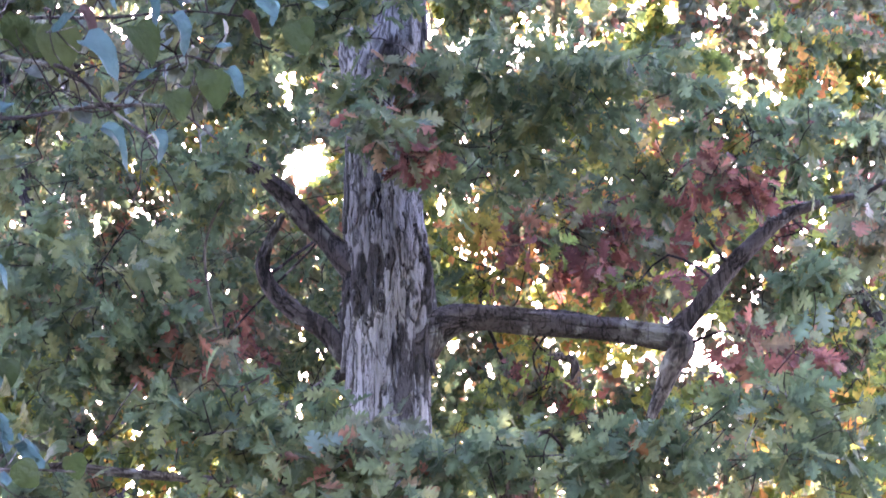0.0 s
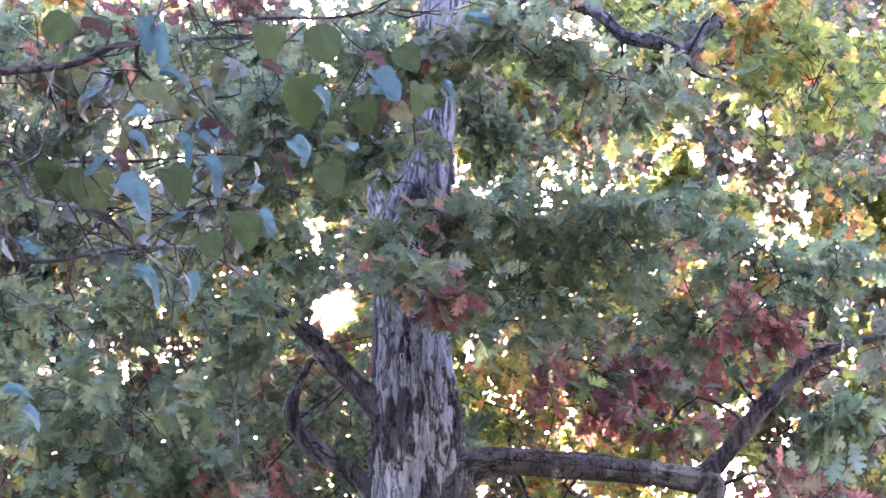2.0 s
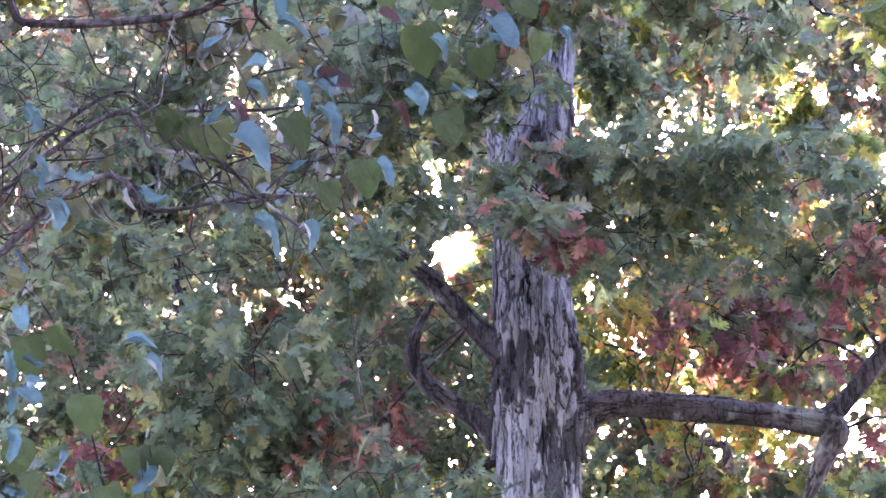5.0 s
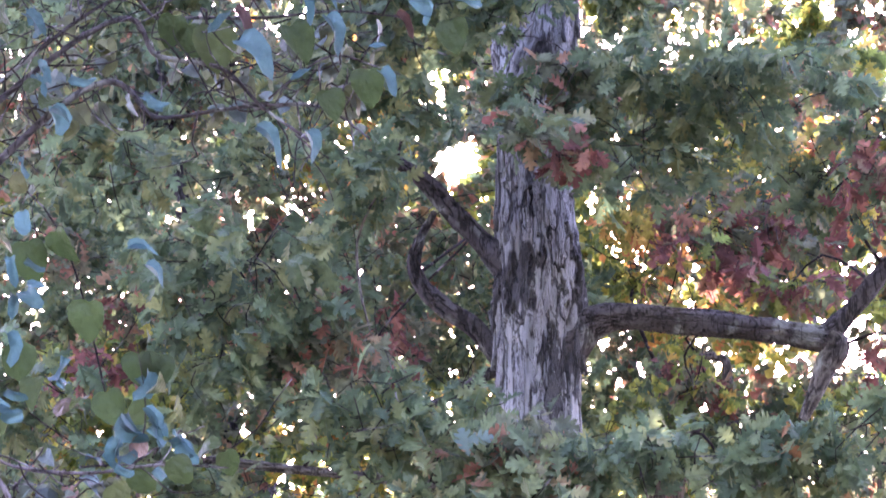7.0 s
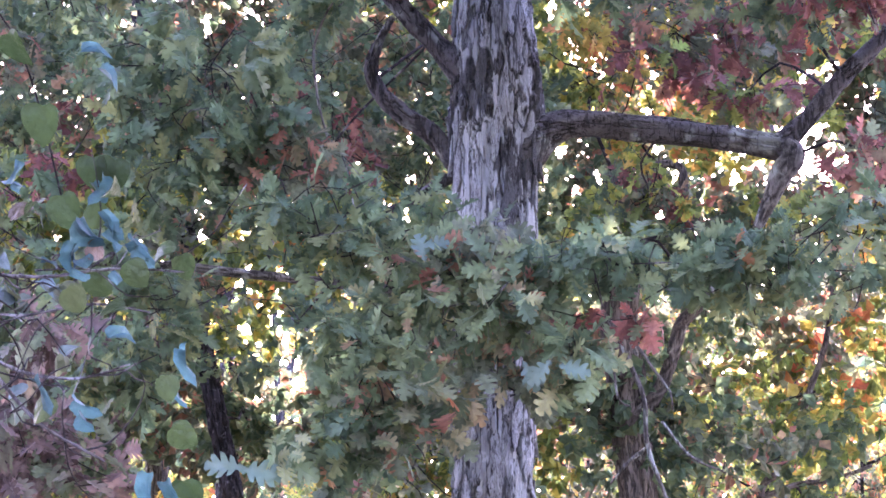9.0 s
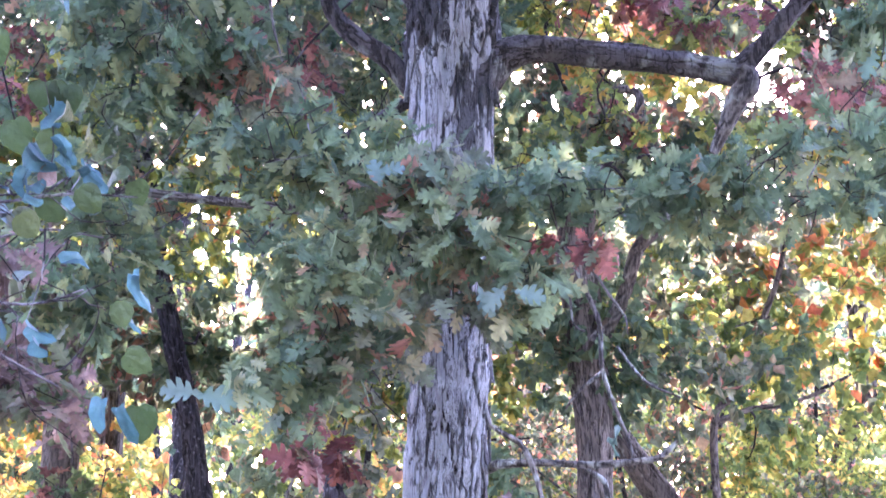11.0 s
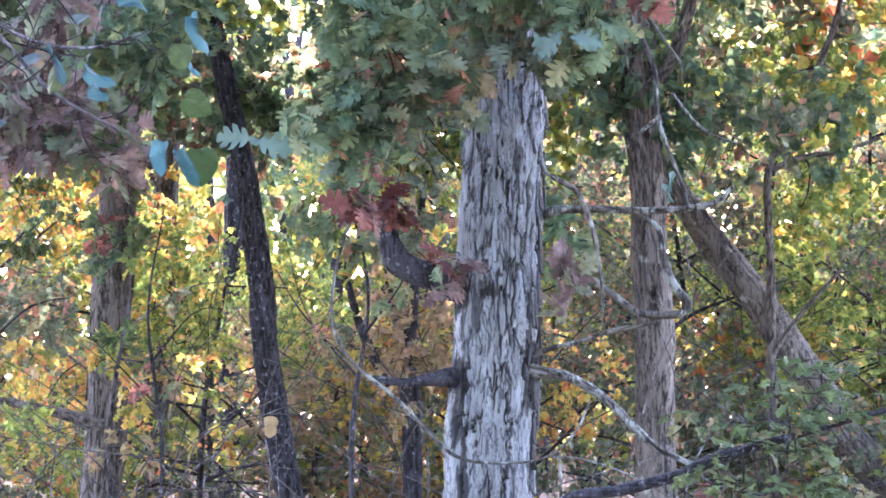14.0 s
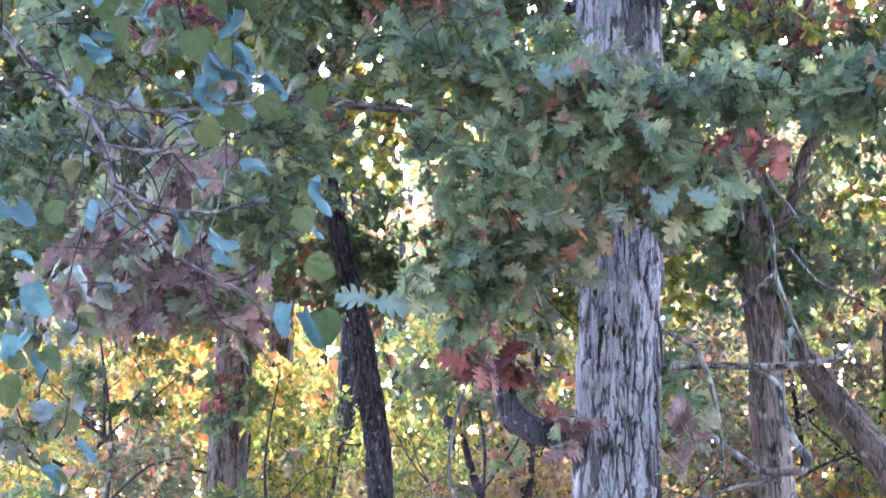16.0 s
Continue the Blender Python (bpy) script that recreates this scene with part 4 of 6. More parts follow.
# leaves that stand in the sun beside the trunk
crown(oak, OAK_LINES, [(*(0.22, 11.7, 5.4, 0.14, 0.19), 46, "orange"), (*(0.39, 11.9, 5.21, 0.19, 0.13), 36, "orange"), (*(0.11, 11.7, 5.65, 0.08, 0.13), 20, "mixed"), (*(1.56, 10.2, 5.34, 0.17, 0.14), 40, "yellow"), (*(1.44, 10.4, 5.87, 0.17, 0.11), 40, "lime"), (*(1.17, 10.4, 5.39, 0.17, 0.11), 26, "orange")], OAK, 0.13, sky=False, per=5)
crown(oak, OAK_LINES, [(*(0.21, 12, 5.5, 0.2, 0.26), 330, "orange"), (*(0.43, 12.2, 5.27, 0.23, 0.15), 220, "mixed"), (*(0.22, 12.2, 5.2, 0.2, 0.17), 160, "lime"), (*(0.57, 12, 4.47, 0.16, 0.1), 120, "mixed")], TINY, 0.06, sky=False, per=5, fine=46)
crown(oak, OAK_LINES, [(-1.31, 13.0, 5.1, 0.3, 0.2, 110, "mixed"), (-1.03, 13.2, 4.95, 0.3, 0.2, 110, "green"), (-1.18, 12.8, 4.71, 0.3, 0.2, 110, "lime"), (0.13, 12.0, 7.19, 0.24, 0.2, 150, "green"), (0.05, 12.2, 7.49, 0.24, 0.2, 150, "mixed"), (0.21, 12.1, 7.02, 0.24, 0.2, 150, "green"), (-3.45, 12.0, 7.29, 0.32, 0.22, 150, "green"), (-3.07, 12.2, 7.73, 0.32, 0.22, 150, "green"), (-3.44, 12.1, 6.62, 0.32, 0.22, 150, "mixed")], OAK_CHEAP, 0.12, sky=False, per=6, fine=10)
# unseen clumps added overhead, towards the open side, to keep skylight off the oak
OAK_SHADE_CLUMPS = []
for q in range(66):
    y = RNG.uniform(4.5, 11.0)
    OAK_SHADE_CLUMPS.append((RNG.uniform(-4.2, 3.4), y, 1.6 + 0.62 * y + RNG.uniform(0.75, 2.4), RNG.uniform(0.45, 0.75), RNG.uniform(0.25, 0.45), 150, "green"))
for q in range(40):
    y, side = RNG.uniform(6.0, 11.0), RNG.choice((-1, 1))
    OAK_SHADE_CLUMPS.append((side * (0.32 * y + RNG.uniform(0.8, 2.4)) - 0.3, y, RNG.uniform(4.2, 9.0), RNG.uniform(0.45, 0.75), RNG.uniform(0.3, 0.5), 150, "green"))
# more unseen clumps to the right and left, added to shade both sides
for q in range(34):
    y = RNG.uniform(4.0, 9.0)
    OAK_SHADE_CLUMPS.append((RNG.uniform(0.9, 4.6), y, 1.6 + 0.62 * y + RNG.uniform(0.9, 2.8), RNG.uniform(0.5, 0.8), RNG.uniform(0.3, 0.5), 150, "green"))
for q in range(30):
    y = RNG.uniform(2.6, 6.5)
    OAK_SHADE_CLUMPS.append((RNG.uniform(-4.4, -0.5), y, 1.6 + 0.62 * y + RNG.uniform(1.1, 2.8), RNG.uniform(0.5, 0.8), RNG.uniform(0.3, 0.5), 150, "green"))
crown(oak, OAK_LINES, OAK_SHADE_CLUMPS, TINY, 0.19, sky=False, fine=3)
crown(oak, OAK_LINES, [(*c[:5], int(c[5] * 0.85), c[6]) for c in OAK_CLUMPS], OAK, 0.14, spread=1.3)


def holder(tree, p):
    """The limb or branch of the tree that grows nearest to p."""
    best, far = tree, 1e9
    for part_ob in tree.children:
        if part_ob.name.split(".")[0] in ("limb", "branch", "stem", "trunk"):
            d = np.linalg.norm(RUNS[part_ob.name] - np.asarray(p), axis=1).min()
            if d < far:
                best, far = part_ob, d
    return best


def single_leaves(tree, clumps, shapes, palette, size, per=6):
    """Leaves that stand out one by one, each an object of its own."""
    meshes = {c: [mesh_from("leaf", v, f, LEAF_ONE[c], smooth=False) for v, f in shapes] for c in palette}
    for k, (x, y, z, rx, rz, n) in enumerate(clumps):
        _, base, way, normal, s = spray((x, y, z), (rx, 0.12, rz), n, per, size)
        rot = turns(way, normal)
        for q in range(len(base)):
            ob = under(new("leaf", meshes[palette[k % len(palette)]][q % len(shapes)]), holder(tree, base[q]))
            ob.matrix_local = Matrix.Translation(base[q]) @ Matrix([list(r) for r in rot[q]]).to_4x4() @ Matrix.Scale(float(s[q]), 4)


def one_leaf(tree, shape, colour, at, way, size, facing=(0, -1, 0.25)):
    rot = turns(np.array([way], float), np.array([facing], float))[0]
    ob = under(new("leaf", mesh_from("leaf", *shape, LEAF_ONE[colour], smooth=True)), holder(tree, at))
    ob.matrix_local = Matrix.Translation(Vector(at) - Vector(rot @ np.array([0, 0.5 * size, 0]))) @ Matrix([list(r) for r in rot]).to_4x4() @ Matrix.Scale(size, 4)
    return ob


single_leaves(oak, [(*c[:5], 24) for c in OAK_FRONT[3:9]], OAK, ("olive", "green", "mixed"), 0.16)
single_leaves(oak, [(*c, 18) for c in ((1.63, 9, 4.16, 0.15, 0.15), (1.53, 9.1, 3.62, 0.3, 0.12), (0.91, 9.2, 3.53, 0.3, 0.1), (-1.58, 9.2, 4.47, 0.3, 0.17), (-1.1, 9.1, 2.65, 0.22, 0.2), (-0.58, 9.1, 2.92, 0.3, 0.15), (-0.24, 9.3, 5.16, 0.18, 0.1))], OAK, ("green", "olive", "mixed"), 0.16)
# the few leaves that catch the open sky, its light painted as paler blue-green
for (x, y, z), way, size in zip([(-1.43, 9, 2.57), (-1.29, 9, 2.54), (0.08, 9, 2.99), (-0.06, 9, 2.98)] + [(-0.59, 9.1, 3.55), (-0.53, 9.1, 3.57), (-0.11, 9.1, 2.98)] + [(1.6, 9, 4.03), (1.69, 9, 4.06)], ((-1, 0, 0.1), (1, 0, -0.15), (1, 0, -0.2), (-0.7, 0, -0.7), (-0.3, 0, 1), (0.8, 0, 0.2), (0.4, 0, -0.8), (-0.3, 0, -1), (0.2, 0, -1)), (0.2, 0.21, 0.16, 0.16, 0.15, 0.13, 0.16, 0.17, 0.16)):
    one_leaf(oak, OAK[0], "pale", (x, y, z), way, size)
# the depth of the crown behind the trunk
OAK_BACK = []
for gx in np.arange(-4.4, 3.4, 0.52):
    for gz in np.arange(2.5, 8.4, 0.52):
        x, z = gx + RNG.uniform(-0.25, 0.25), gz + RNG.uniform(-0.25, 0.25)
        pick = RNG.uniform()
        if z < 4.0 and 0.0 < x < 0.75:
            continue
        if (x > 0.4 and z < 4.1) or (x < -1.2 and z < 3.3):
            continue
        if x > 0.4 and z < 6.4:
            colour = "red" if pick < 0.17 else "yellow" if pick < 0.42 else "mixed" if pick < 0.8 else "lime"
        elif x > 0.4:
            colour = "lime" if pick < 0.28 else "yellow" if pick < 0.36 else "mixed" if pick < 0.75 else "green"
        else:
            colour = "green" if pick < 0.62 else "mixed" if pick < 0.92 else "red"
        OAK_BACK.append((x, RNG.uniform(11.4, 13.0), z, RNG.uniform(0.3, 0.5), RNG.uniform(0.22, 0.4), 100, colour))
OAK_BACK += [(*(-2.25, 12.2, 5.91, 0.26, 0.2), 110, "green"), (*(-2.34, 12, 5.64, 0.26, 0.16), 70, "mixed"), (*(-3.28, 12.3, 5.07, 0.3, 0.2), 90, "green")]
crown(oak, OAK_LINES, OAK_BACK, OAK_CHEAP, 0.125, fine=8)
# unseen clumps added up high to dim the leaves on the left
HIGH = np.random.default_rng(35)
OAK_HIGH_SHADE = [(HIGH.uniform(-5.0, -1.4), y, 1.6 + 0.62 * y + HIGH.uniform(1.0, 2.6), HIGH.uniform(0.5, 0.8), HIGH.uniform(0.3, 0.5), 150, "green") for y in HIGH.uniform(5.0, 10.5, 30)]
crown(oak, OAK_LINES, OAK_HIGH_SHADE, TINY, 0.19, sky=False, fine=3)
settle(oak)

# ---- other trees ----
RNG = np.random.default_rng(32)


def woodland_tree(name, label, lines, mat, clumps, shapes, size, foot, rough=0.015, group="", per=8, sides=110, droop=0.35, fine=12, coarse=0.036):
    tree = thing(name, (*foot, 0), label, "tree", group)
    for k, line in enumerate(lines):
        limb("trunk" if k == 0 else "limb", tree, line, mat, step=coarse if k == 0 or rough > 0.001 else 0.09, sides=sides if k == 0 else 16 if rough > 0.001 else 6, rough=rough if k == 0 else rough * 0.4, cell=(0.03, 0.12), shag=0.8, seed=11 + k + int(10 * abs(foot[0])), wobble=0.03, plated=k == 0 and sides > 80, fine_z=(0.6, 5.2) if k == 0 else None)
    crown(tree, lines, clumps, shapes, size, per=per, droop=droop, fine=fine)
    settle(tree)
    return tree


TREE2 = [(0.58, 13.5, 0.68, 0.139), (0.57, 13.5, 1.33, 0.128), (0.57, 13.5, 1.84, 0.121), (0.54, 13.5, 2.28, 0.117), (0.53, 13.5, 2.79, 0.121), (0.49, 13.5, 3.23, 0.124), (0.46, 13.5, 3.67, 0.132)]+ [(0.42, 13.5, 4.02, 0.117), (0.46, 13.5, 4.4, 0.095), (0.4, 13.5, 4.97, 0.073)]
TREE2 = [(TREE2[0][0], 13.5, -0.1, 0.17)] + TREE2
TREE2_LIMB = [(0.54, 13.4, 3.33, 0.065), (0.66, 13.4, 3.51, 0.051), (0.73, 13.4, 3.65, 0.047), (0.79, 13.4, 3.85, 0.044)] + [(0.83, 13.4, 3.96, 0.044), (0.99, 13.4, 4.15, 0.044), (1.06, 13.4, 4.33, 0.04), (0.99, 13.4, 4.52, 0.036), (0.86, 13.4, 4.81, 0.033)] + [(0.83, 13.4, 5.01, 0.029), (0.53, 13.4, 5.01, 0.018)]
tree2 = woodland_tree("oak_tree", "slender grey-brown oak with a dark forking limb", [TREE2, TREE2_LIMB], BARK_GREY,
              [(*(1.3, 13, 4.65, 0.53, 0.25), 400, "mixed"), (*(0.62, 13.5, 5.34, 0.4, 0.29), 200, "yellow"), (*(0.62, 13.2, 4.79, 0.32, 0.21), 160, "red"), (*(1.06, 13, 4.33, 0.42, 0.35), 350, "green"), (*(0.29, 13.2, 4.62, 0.32, 0.25), 180, "lime")],
              OAK_CHEAP, 0.12, (TREE2[0][0], 13.5))

DARK = [(-1.84, 14, 0.56, 0.087), (-1.95, 14, 1.17, 0.087), (-2.02, 14, 1.63, 0.084), (-2.06, 14, 2.09, 0.084), (-2.12, 14, 2.55, 0.076), (-2.19, 14, 2.97, 0.068)] + [(-2.39, 14, 3.85, 0.065), (-2.5, 14, 4.52, 0.065), (-2.6, 14, 5.04, 0.061)] + [(-2.9, 14, 6.2, 0.061), (-3.03, 14, 6.67, 0.061), (-3.11, 14, 7.07, 0.057), (-3.25, 14, 7.7, 0.049)]
DARK = [(DARK[0][0] + 0.05, 14, -0.1, 0.1)] + DARK
dark_tree = woodland_tree("dark_trunk_tree", "thin leaning tree with nearly black bark", [DARK], BARK_DARK,
              [(*(-3.48, 14, 7.08, 0.84, 0.57), 700, "mixed"), (*(-2.24, 13.5, 7.07, 0.55, 0.48), 400, "green"), (*(-3.32, 13.6, 5.75, 0.66, 0.55), 600, "green")], OAK_CHEAP, 0.12, (DARK[0][0], 14), sides=44)

TREEL = [(-3.38, 15, 0.48, 0.155), (-3.33, 15, 1.22, 0.146), (-3.31, 15, 1.88, 0.142), (-3.28, 15, 2.54, 0.138), (-3.25, 15, 3.12, 0.13), (-3.22, 15, 3.7, 0.118)] + [(-3.2, 15, 3.76, 0.106), (-3.2, 15, 4.44, 0.089)]
TREEL = [(TREEL[0][0], 15, -0.1, 0.19)] + TREEL
TREEL_LIMB = [(-3.32, 14.9, 1.14, 0.065), (-3.45, 14.9, 1.17, 0.053), (-3.72, 14.9, 1.24, 0.036), (-4.01, 14.9, 1.3, 0.028), (-4.18, 14.9, 1.32, 0.024), (-4.39, 14.9, 1.27, 0.02), (-4.77, 14.9, 1.34, 0.012)]
grey_oak = woodland_tree("oak_tree", "grey-barked oak with one bare low branch", [TREEL, TREEL_LIMB], BARK_GREY,
              [(*(-3.34, 13, 3.21, 0.53, 0.39), 450, "purple"), (*(-3.45, 12.6, 3.54, 0.55, 0.41), 450, "purple"), (*(-2.89, 13, 3.77, 0.53, 0.46), 450, "purple"), (*(-3.32, 12.5, 3.13, 0.44, 0.41), 350, "purple"), (*(-3.61, 12, 3.86, 0.52, 0.39), 420, "green"), (*(-3.68, 13.5, 1.85, 0.55, 0.33), 300, "mixed"), (-3.2, 14.6, 2.35, 0.22, 0.3, 70, "green"), (-3.35, 14.6, 1.75, 0.25, 0.25, 60, "lime"), (-3.1, 14.6, 2.9, 0.3, 0.25, 90, "purple"), (-3.05, 14.6, 1.3, 0.2, 0.2, 40, "orange")],
              OAK_CHEAP, 0.12, (TREEL[0][0], 15))
TREEL2 = [(-3.8, 19, 0.19, 0.134), (-3.76, 19, 1.23, 0.124), (-3.71, 19, 1.96, 0.118), (-3.68, 19, 2.79, 0.113), (-3.66, 19, 3.84, 0.103)] + [(-3.62, 19, 4.55, 0.088), (-3.6, 19, 5.73, 0.072)]
TREEL2 = [(TREEL2[0][0], 19, -0.1, 0.15)] + TREEL2
woodland_tree("oak_tree", "grey-barked oak standing in yellow undergrowth", [TREEL2], BARK_GREY,
              [(*(-3.69, 18.5, 1.95, 0.45, 0.55), 300, "orange"), (*(-3.44, 19, 4.65, 1.03, 0.72), 600, "lime")], SMALL, 0.10, (TREEL2[0][0], 19))

FRINGE = [(-3.1, 14.3, -0.1, 0.022), (-3.15, 14.3, 1.2, 0.018), (-3.0, 14.3, 2.2, 0.012), (-3.1, 14.3, 3.3, 0.005)]
woodland_tree("sapling", "spindly sapling with green, orange and red leaves before a grey trunk", [FRINGE, [(-3.12, 14.3, 1.4, 0.01), (-3.6, 14.2, 1.75, 0.007), (-4.0, 14.2, 1.9, 0.004)], [(-3.08, 14.3, 1.8, 0.01), (-2.6, 14.2, 2.1, 0.006), (-2.2, 14.2, 2.15, 0.003)]], BARK_TWIG,
              [(-3.5, 14.2, 2.6, 0.3, 0.2, 60, "green"), (-3.1, 14.2, 2.45, 0.3, 0.2, 40, "red"), (-2.8, 14.2, 2.2, 0.3, 0.2, 56, "lime"), (-3.6, 14.2, 1.85, 0.35, 0.15, 60, "green"), (-3.2, 14.2, 1.6, 0.3, 0.15, 40, "orange"), (-2.7, 14.2, 1.5, 0.35, 0.15, 50, "mixed"), (-3.0, 14.2, 1.0, 0.4, 0.2, 50, "brown"), (-3.4, 14.2, 3.1, 0.35, 0.2, 60, "green"), (-2.4, 14.2, 1.1, 0.3, 0.2, 40, "orange"), (-3.7, 14.2, 1.2, 0.3, 0.2, 40, "lime")],
              SMALL, 0.095, (-3.1, 14.3), rough=0.001, sides=8)

SHADED = [(-1.25, 12.6, -0.1, 0.02), (-1.30, 12.6, 1.1, 0.017), (-1.20, 12.6, 2.0, 0.011), (-1.35, 12.6, 2.7, 0.005)]
woodland_tree("sapling", "spindly sapling with dull shaded green leaves beside a pale trunk", [SHADED, [(-1.26, 12.6, 1.5, 0.009), (-1.60, 12.5, 1.9, 0.006), (-1.75, 12.5, 2.15, 0.003)], [(-1.23, 12.6, 1.75, 0.009), (-1.00, 12.5, 2.05, 0.006), (-0.90, 12.5, 2.3, 0.003)]], BARK_DARK,
              [(-1.30, 12.5, 2.62, 0.26, 0.17, 70, "olive"), (-1.05, 12.5, 2.4, 0.22, 0.15, 50, "green"), (-1.55, 12.5, 2.4, 0.22, 0.16, 50, "olive"), (-1.25, 12.5, 2.25, 0.22, 0.13, 44, "mixed"), (-1.05, 12.5, 1.95, 0.16, 0.1, 22, "olive"), (-1.45, 12.5, 1.75, 0.2, 0.1, 22, "mixed")],
              SMALL, 0.1, (-1.25, 12.6), rough=0.001, sides=8)

LEAN = [(2.15, 15.6, 0.93, 0.144), (1.99, 15.6, 1.19, 0.135), (1.7, 15.6, 1.63, 0.127), (1.42, 15.6, 2.05, 0.118), (1.05, 15.6, 2.55, 0.106), (0.78, 15.6, 2.94, 0.093), (0.57, 15.6, 3.28, 0.076), (0.43, 15.6, 3.74, 0.059)]
LEAN = [(LEAN[0][0] + 1.1, 15.7, -0.1, 0.17)] + LEAN
woodland_tree("leaning_tree", "leaning grey-brown trunk propped among the saplings", [LEAN], BARK_GREY,
              [(*(0.61, 16, 3.8, 0.43, 0.56), 300, "lime")], SMALL, 0.10, (LEAN[0][0], 15.7), sides=90)

FORK = [(1.51, 15.4, 0.48, 0.038), (1.5, 15.4, 1.51, 0.038), (1.5, 15.4, 2.25, 0.033), (1.49, 15.4, 3.02, 0.029), (1.67, 15.4, 3.25, 0.029), (1.87, 15.4, 3.78, 0.025), (2, 15.4, 4.14, 0.021), (2.08, 15.4, 4.62, 0.017)]
FORK = [(FORK[0][0], 15.4, -0.1, 0.05)] + FORK
FORK_B = [(1.49, 15.4, 3, 0.025), (1.74, 15.4, 3.1, 0.021), (2.02, 15.4, 3.14, 0.017), (2.31, 15.4, 3.24, 0.013)]
FORK_C = [(1.5, 15.4, 1.63, 0.021), (1.68, 15.4, 1.9, 0.017), (2.01, 15.4, 2.27, 0.013)]
woodland_tree("sapling", "slim forked maple sapling with lime green leaves", [FORK, FORK_B, FORK_C], BARK_GREY,
              [(*(1.8, 16, 2.79, 0.39, 0.56), 420, "lime"), (*(1.73, 16, 3.79, 0.52, 0.52), 420, "lime"), (*(1.55, 17, 1.73, 0.65, 0.55), 420, "yellow")], SMALL, 0.10, (FORK[0][0], 15.4), rough=0.002, sides=12)

for line in ([(-1.27, 17, 0.35, 0.06), (-1.28, 17, 0.99, 0.06), (-1.29, 17, 1.55, 0.055), (-1.26, 17, 2.01, 0.051), (-1.22, 17, 2.47, 0.037), (-1.15, 17, 3.12, 0.023)], [(-1.33, 17.5, 1.17, 0.043), (-1.52, 17.5, 1.45, 0.043), (-1.64, 17.5, 1.69, 0.043), (-1.75, 17.5, 1.95, 0.038), (-1.85, 17.5, 2.31, 0.024)], [(-1.29, 18, 1.25, 0.039), (-1.41, 18, 1.74, 0.039), (-1.52, 18, 2.16, 0.034), (-1.56, 18, 2.62, 0.02)]):
    near = 14.6 / line[0][1]
    line = [(x * near, y * near, 1.6 + (z - 1.6) * near, r * near) for x, y, z, r in line]
    base = [(line[0][0], line[0][1], -0.1, line[0][3] * 1.2)]
    woodland_tree("sapling", "thin dark sapling stem with sparse brownish leaves", [base + line], BARK_DARK,
                  [(line[-2][0] + 0.2, line[-2][1] - 0.3, line[-2][2] - 0.3, 0.5, 0.5, 160, "brown"), (line[-1][0], line[-1][1], line[-1][2] + 0.3, 0.5, 0.6, 160, "lime")], SMALL, 0.10, (line[0][0], line[0][1]), rough=0.002, sides=12, group="saplings")

# a grey trunk among the lime saplings
GREY = [(2.89, 19.5, 0.2, 0.116), (3.03, 19.5, 2.79, 0.106)] + [(3.29, 19.5, 3.68, 0.1), (3.25, 19.5, 4.32, 0.095), (3.23, 19.5, 4.91, 0.09), (3.2, 19.5, 5.78, 0.079), (3.18, 19.5, 6.89, 0.063)]
GREY = [(GREY[0][0], 19.5, -0.1, 0.13)] + GREY
# the canopy of the middle trees, each clump on the tree that it stands over
MIDDLE = {"oak_tree": (TREE2, BARK_GREY), "dark_trunk_tree": (DARK, BARK_DARK), "grey_oak": (TREEL, BARK_GREY), "grey_tree": (GREY, BARK_GREY)}
CANOPY = {k: [] for k in MIDDLE}
BEHIND = {k: [] for k in MIDDLE}
for gx in np.arange(-7.4, 4.8, 0.6):
    for gz in np.arange(3.4, 10.4, 0.6):
        x, y, z = gx + RNG.uniform(-0.3, 0.3), RNG.uniform(13.4, 16.8), gz + RNG.uniform(-0.3, 0.3)
        pick = RNG.uniform()
        if x > 0.8 and z < 4.7 and RNG.uniform() < 0.3:
            continue
        if x > 0.6:
            colour = "yellow" if pick < 0.12 else "lime" if pick < 0.48 else "mixed" if pick < 0.8 else "green"
        else:
            colour = "green" if pick < 0.4 else "mixed" if pick < 0.75 else "lime" if pick < 0.94 else "yellow"
        own = min(MIDDLE, key=lambda k: abs(MIDDLE[k][0][-2][0] - x))
        CANOPY[own].append((x, y, z, RNG.uniform(0.5, 0.85), RNG.uniform(0.4, 0.6), 400 if x > 0.8 and z < 4.7 else 880, colour))
for gx in np.arange(-8.8, 5.6, 0.95):
    for gz in np.arange(4.0, 12.6, 0.95):
        x, y, z = gx + RNG.uniform(-0.3, 0.3), RNG.uniform(16.8, 18.5), gz + RNG.uniform(-0.3, 0.3)
        pick = RNG.uniform()
        own = min(MIDDLE, key=lambda k: abs(MIDDLE[k][0][-2][0] - x))
        BEHIND[own].append((x, y, z, 0.75, 0.7, 430, "mixed" if pick < 0.4 else "lime" if pick < 0.75 else "green" if pick < 0.9 else "yellow"))
grey_tree = woodland_tree("woodland_tree", "straight grey trunk among lime green saplings", [GREY], BARK_GREY, [], TINY, 0.1, (GREY[0][0], 19.5), sides=40)
for own, root in (("oak_tree", tree2), ("dark_trunk_tree", dark_tree), ("grey_oak", grey_oak), ("grey_tree", grey_tree)):
    crown(root, [MIDDLE[own][0][4:]], CANOPY[own], TINY, 0.105, per=10, fine=5)
    crown(root, [MIDDLE[own][0][4:]], BEHIND[own], TINY, 0.14, per=8, fine=2)
    settle(root)

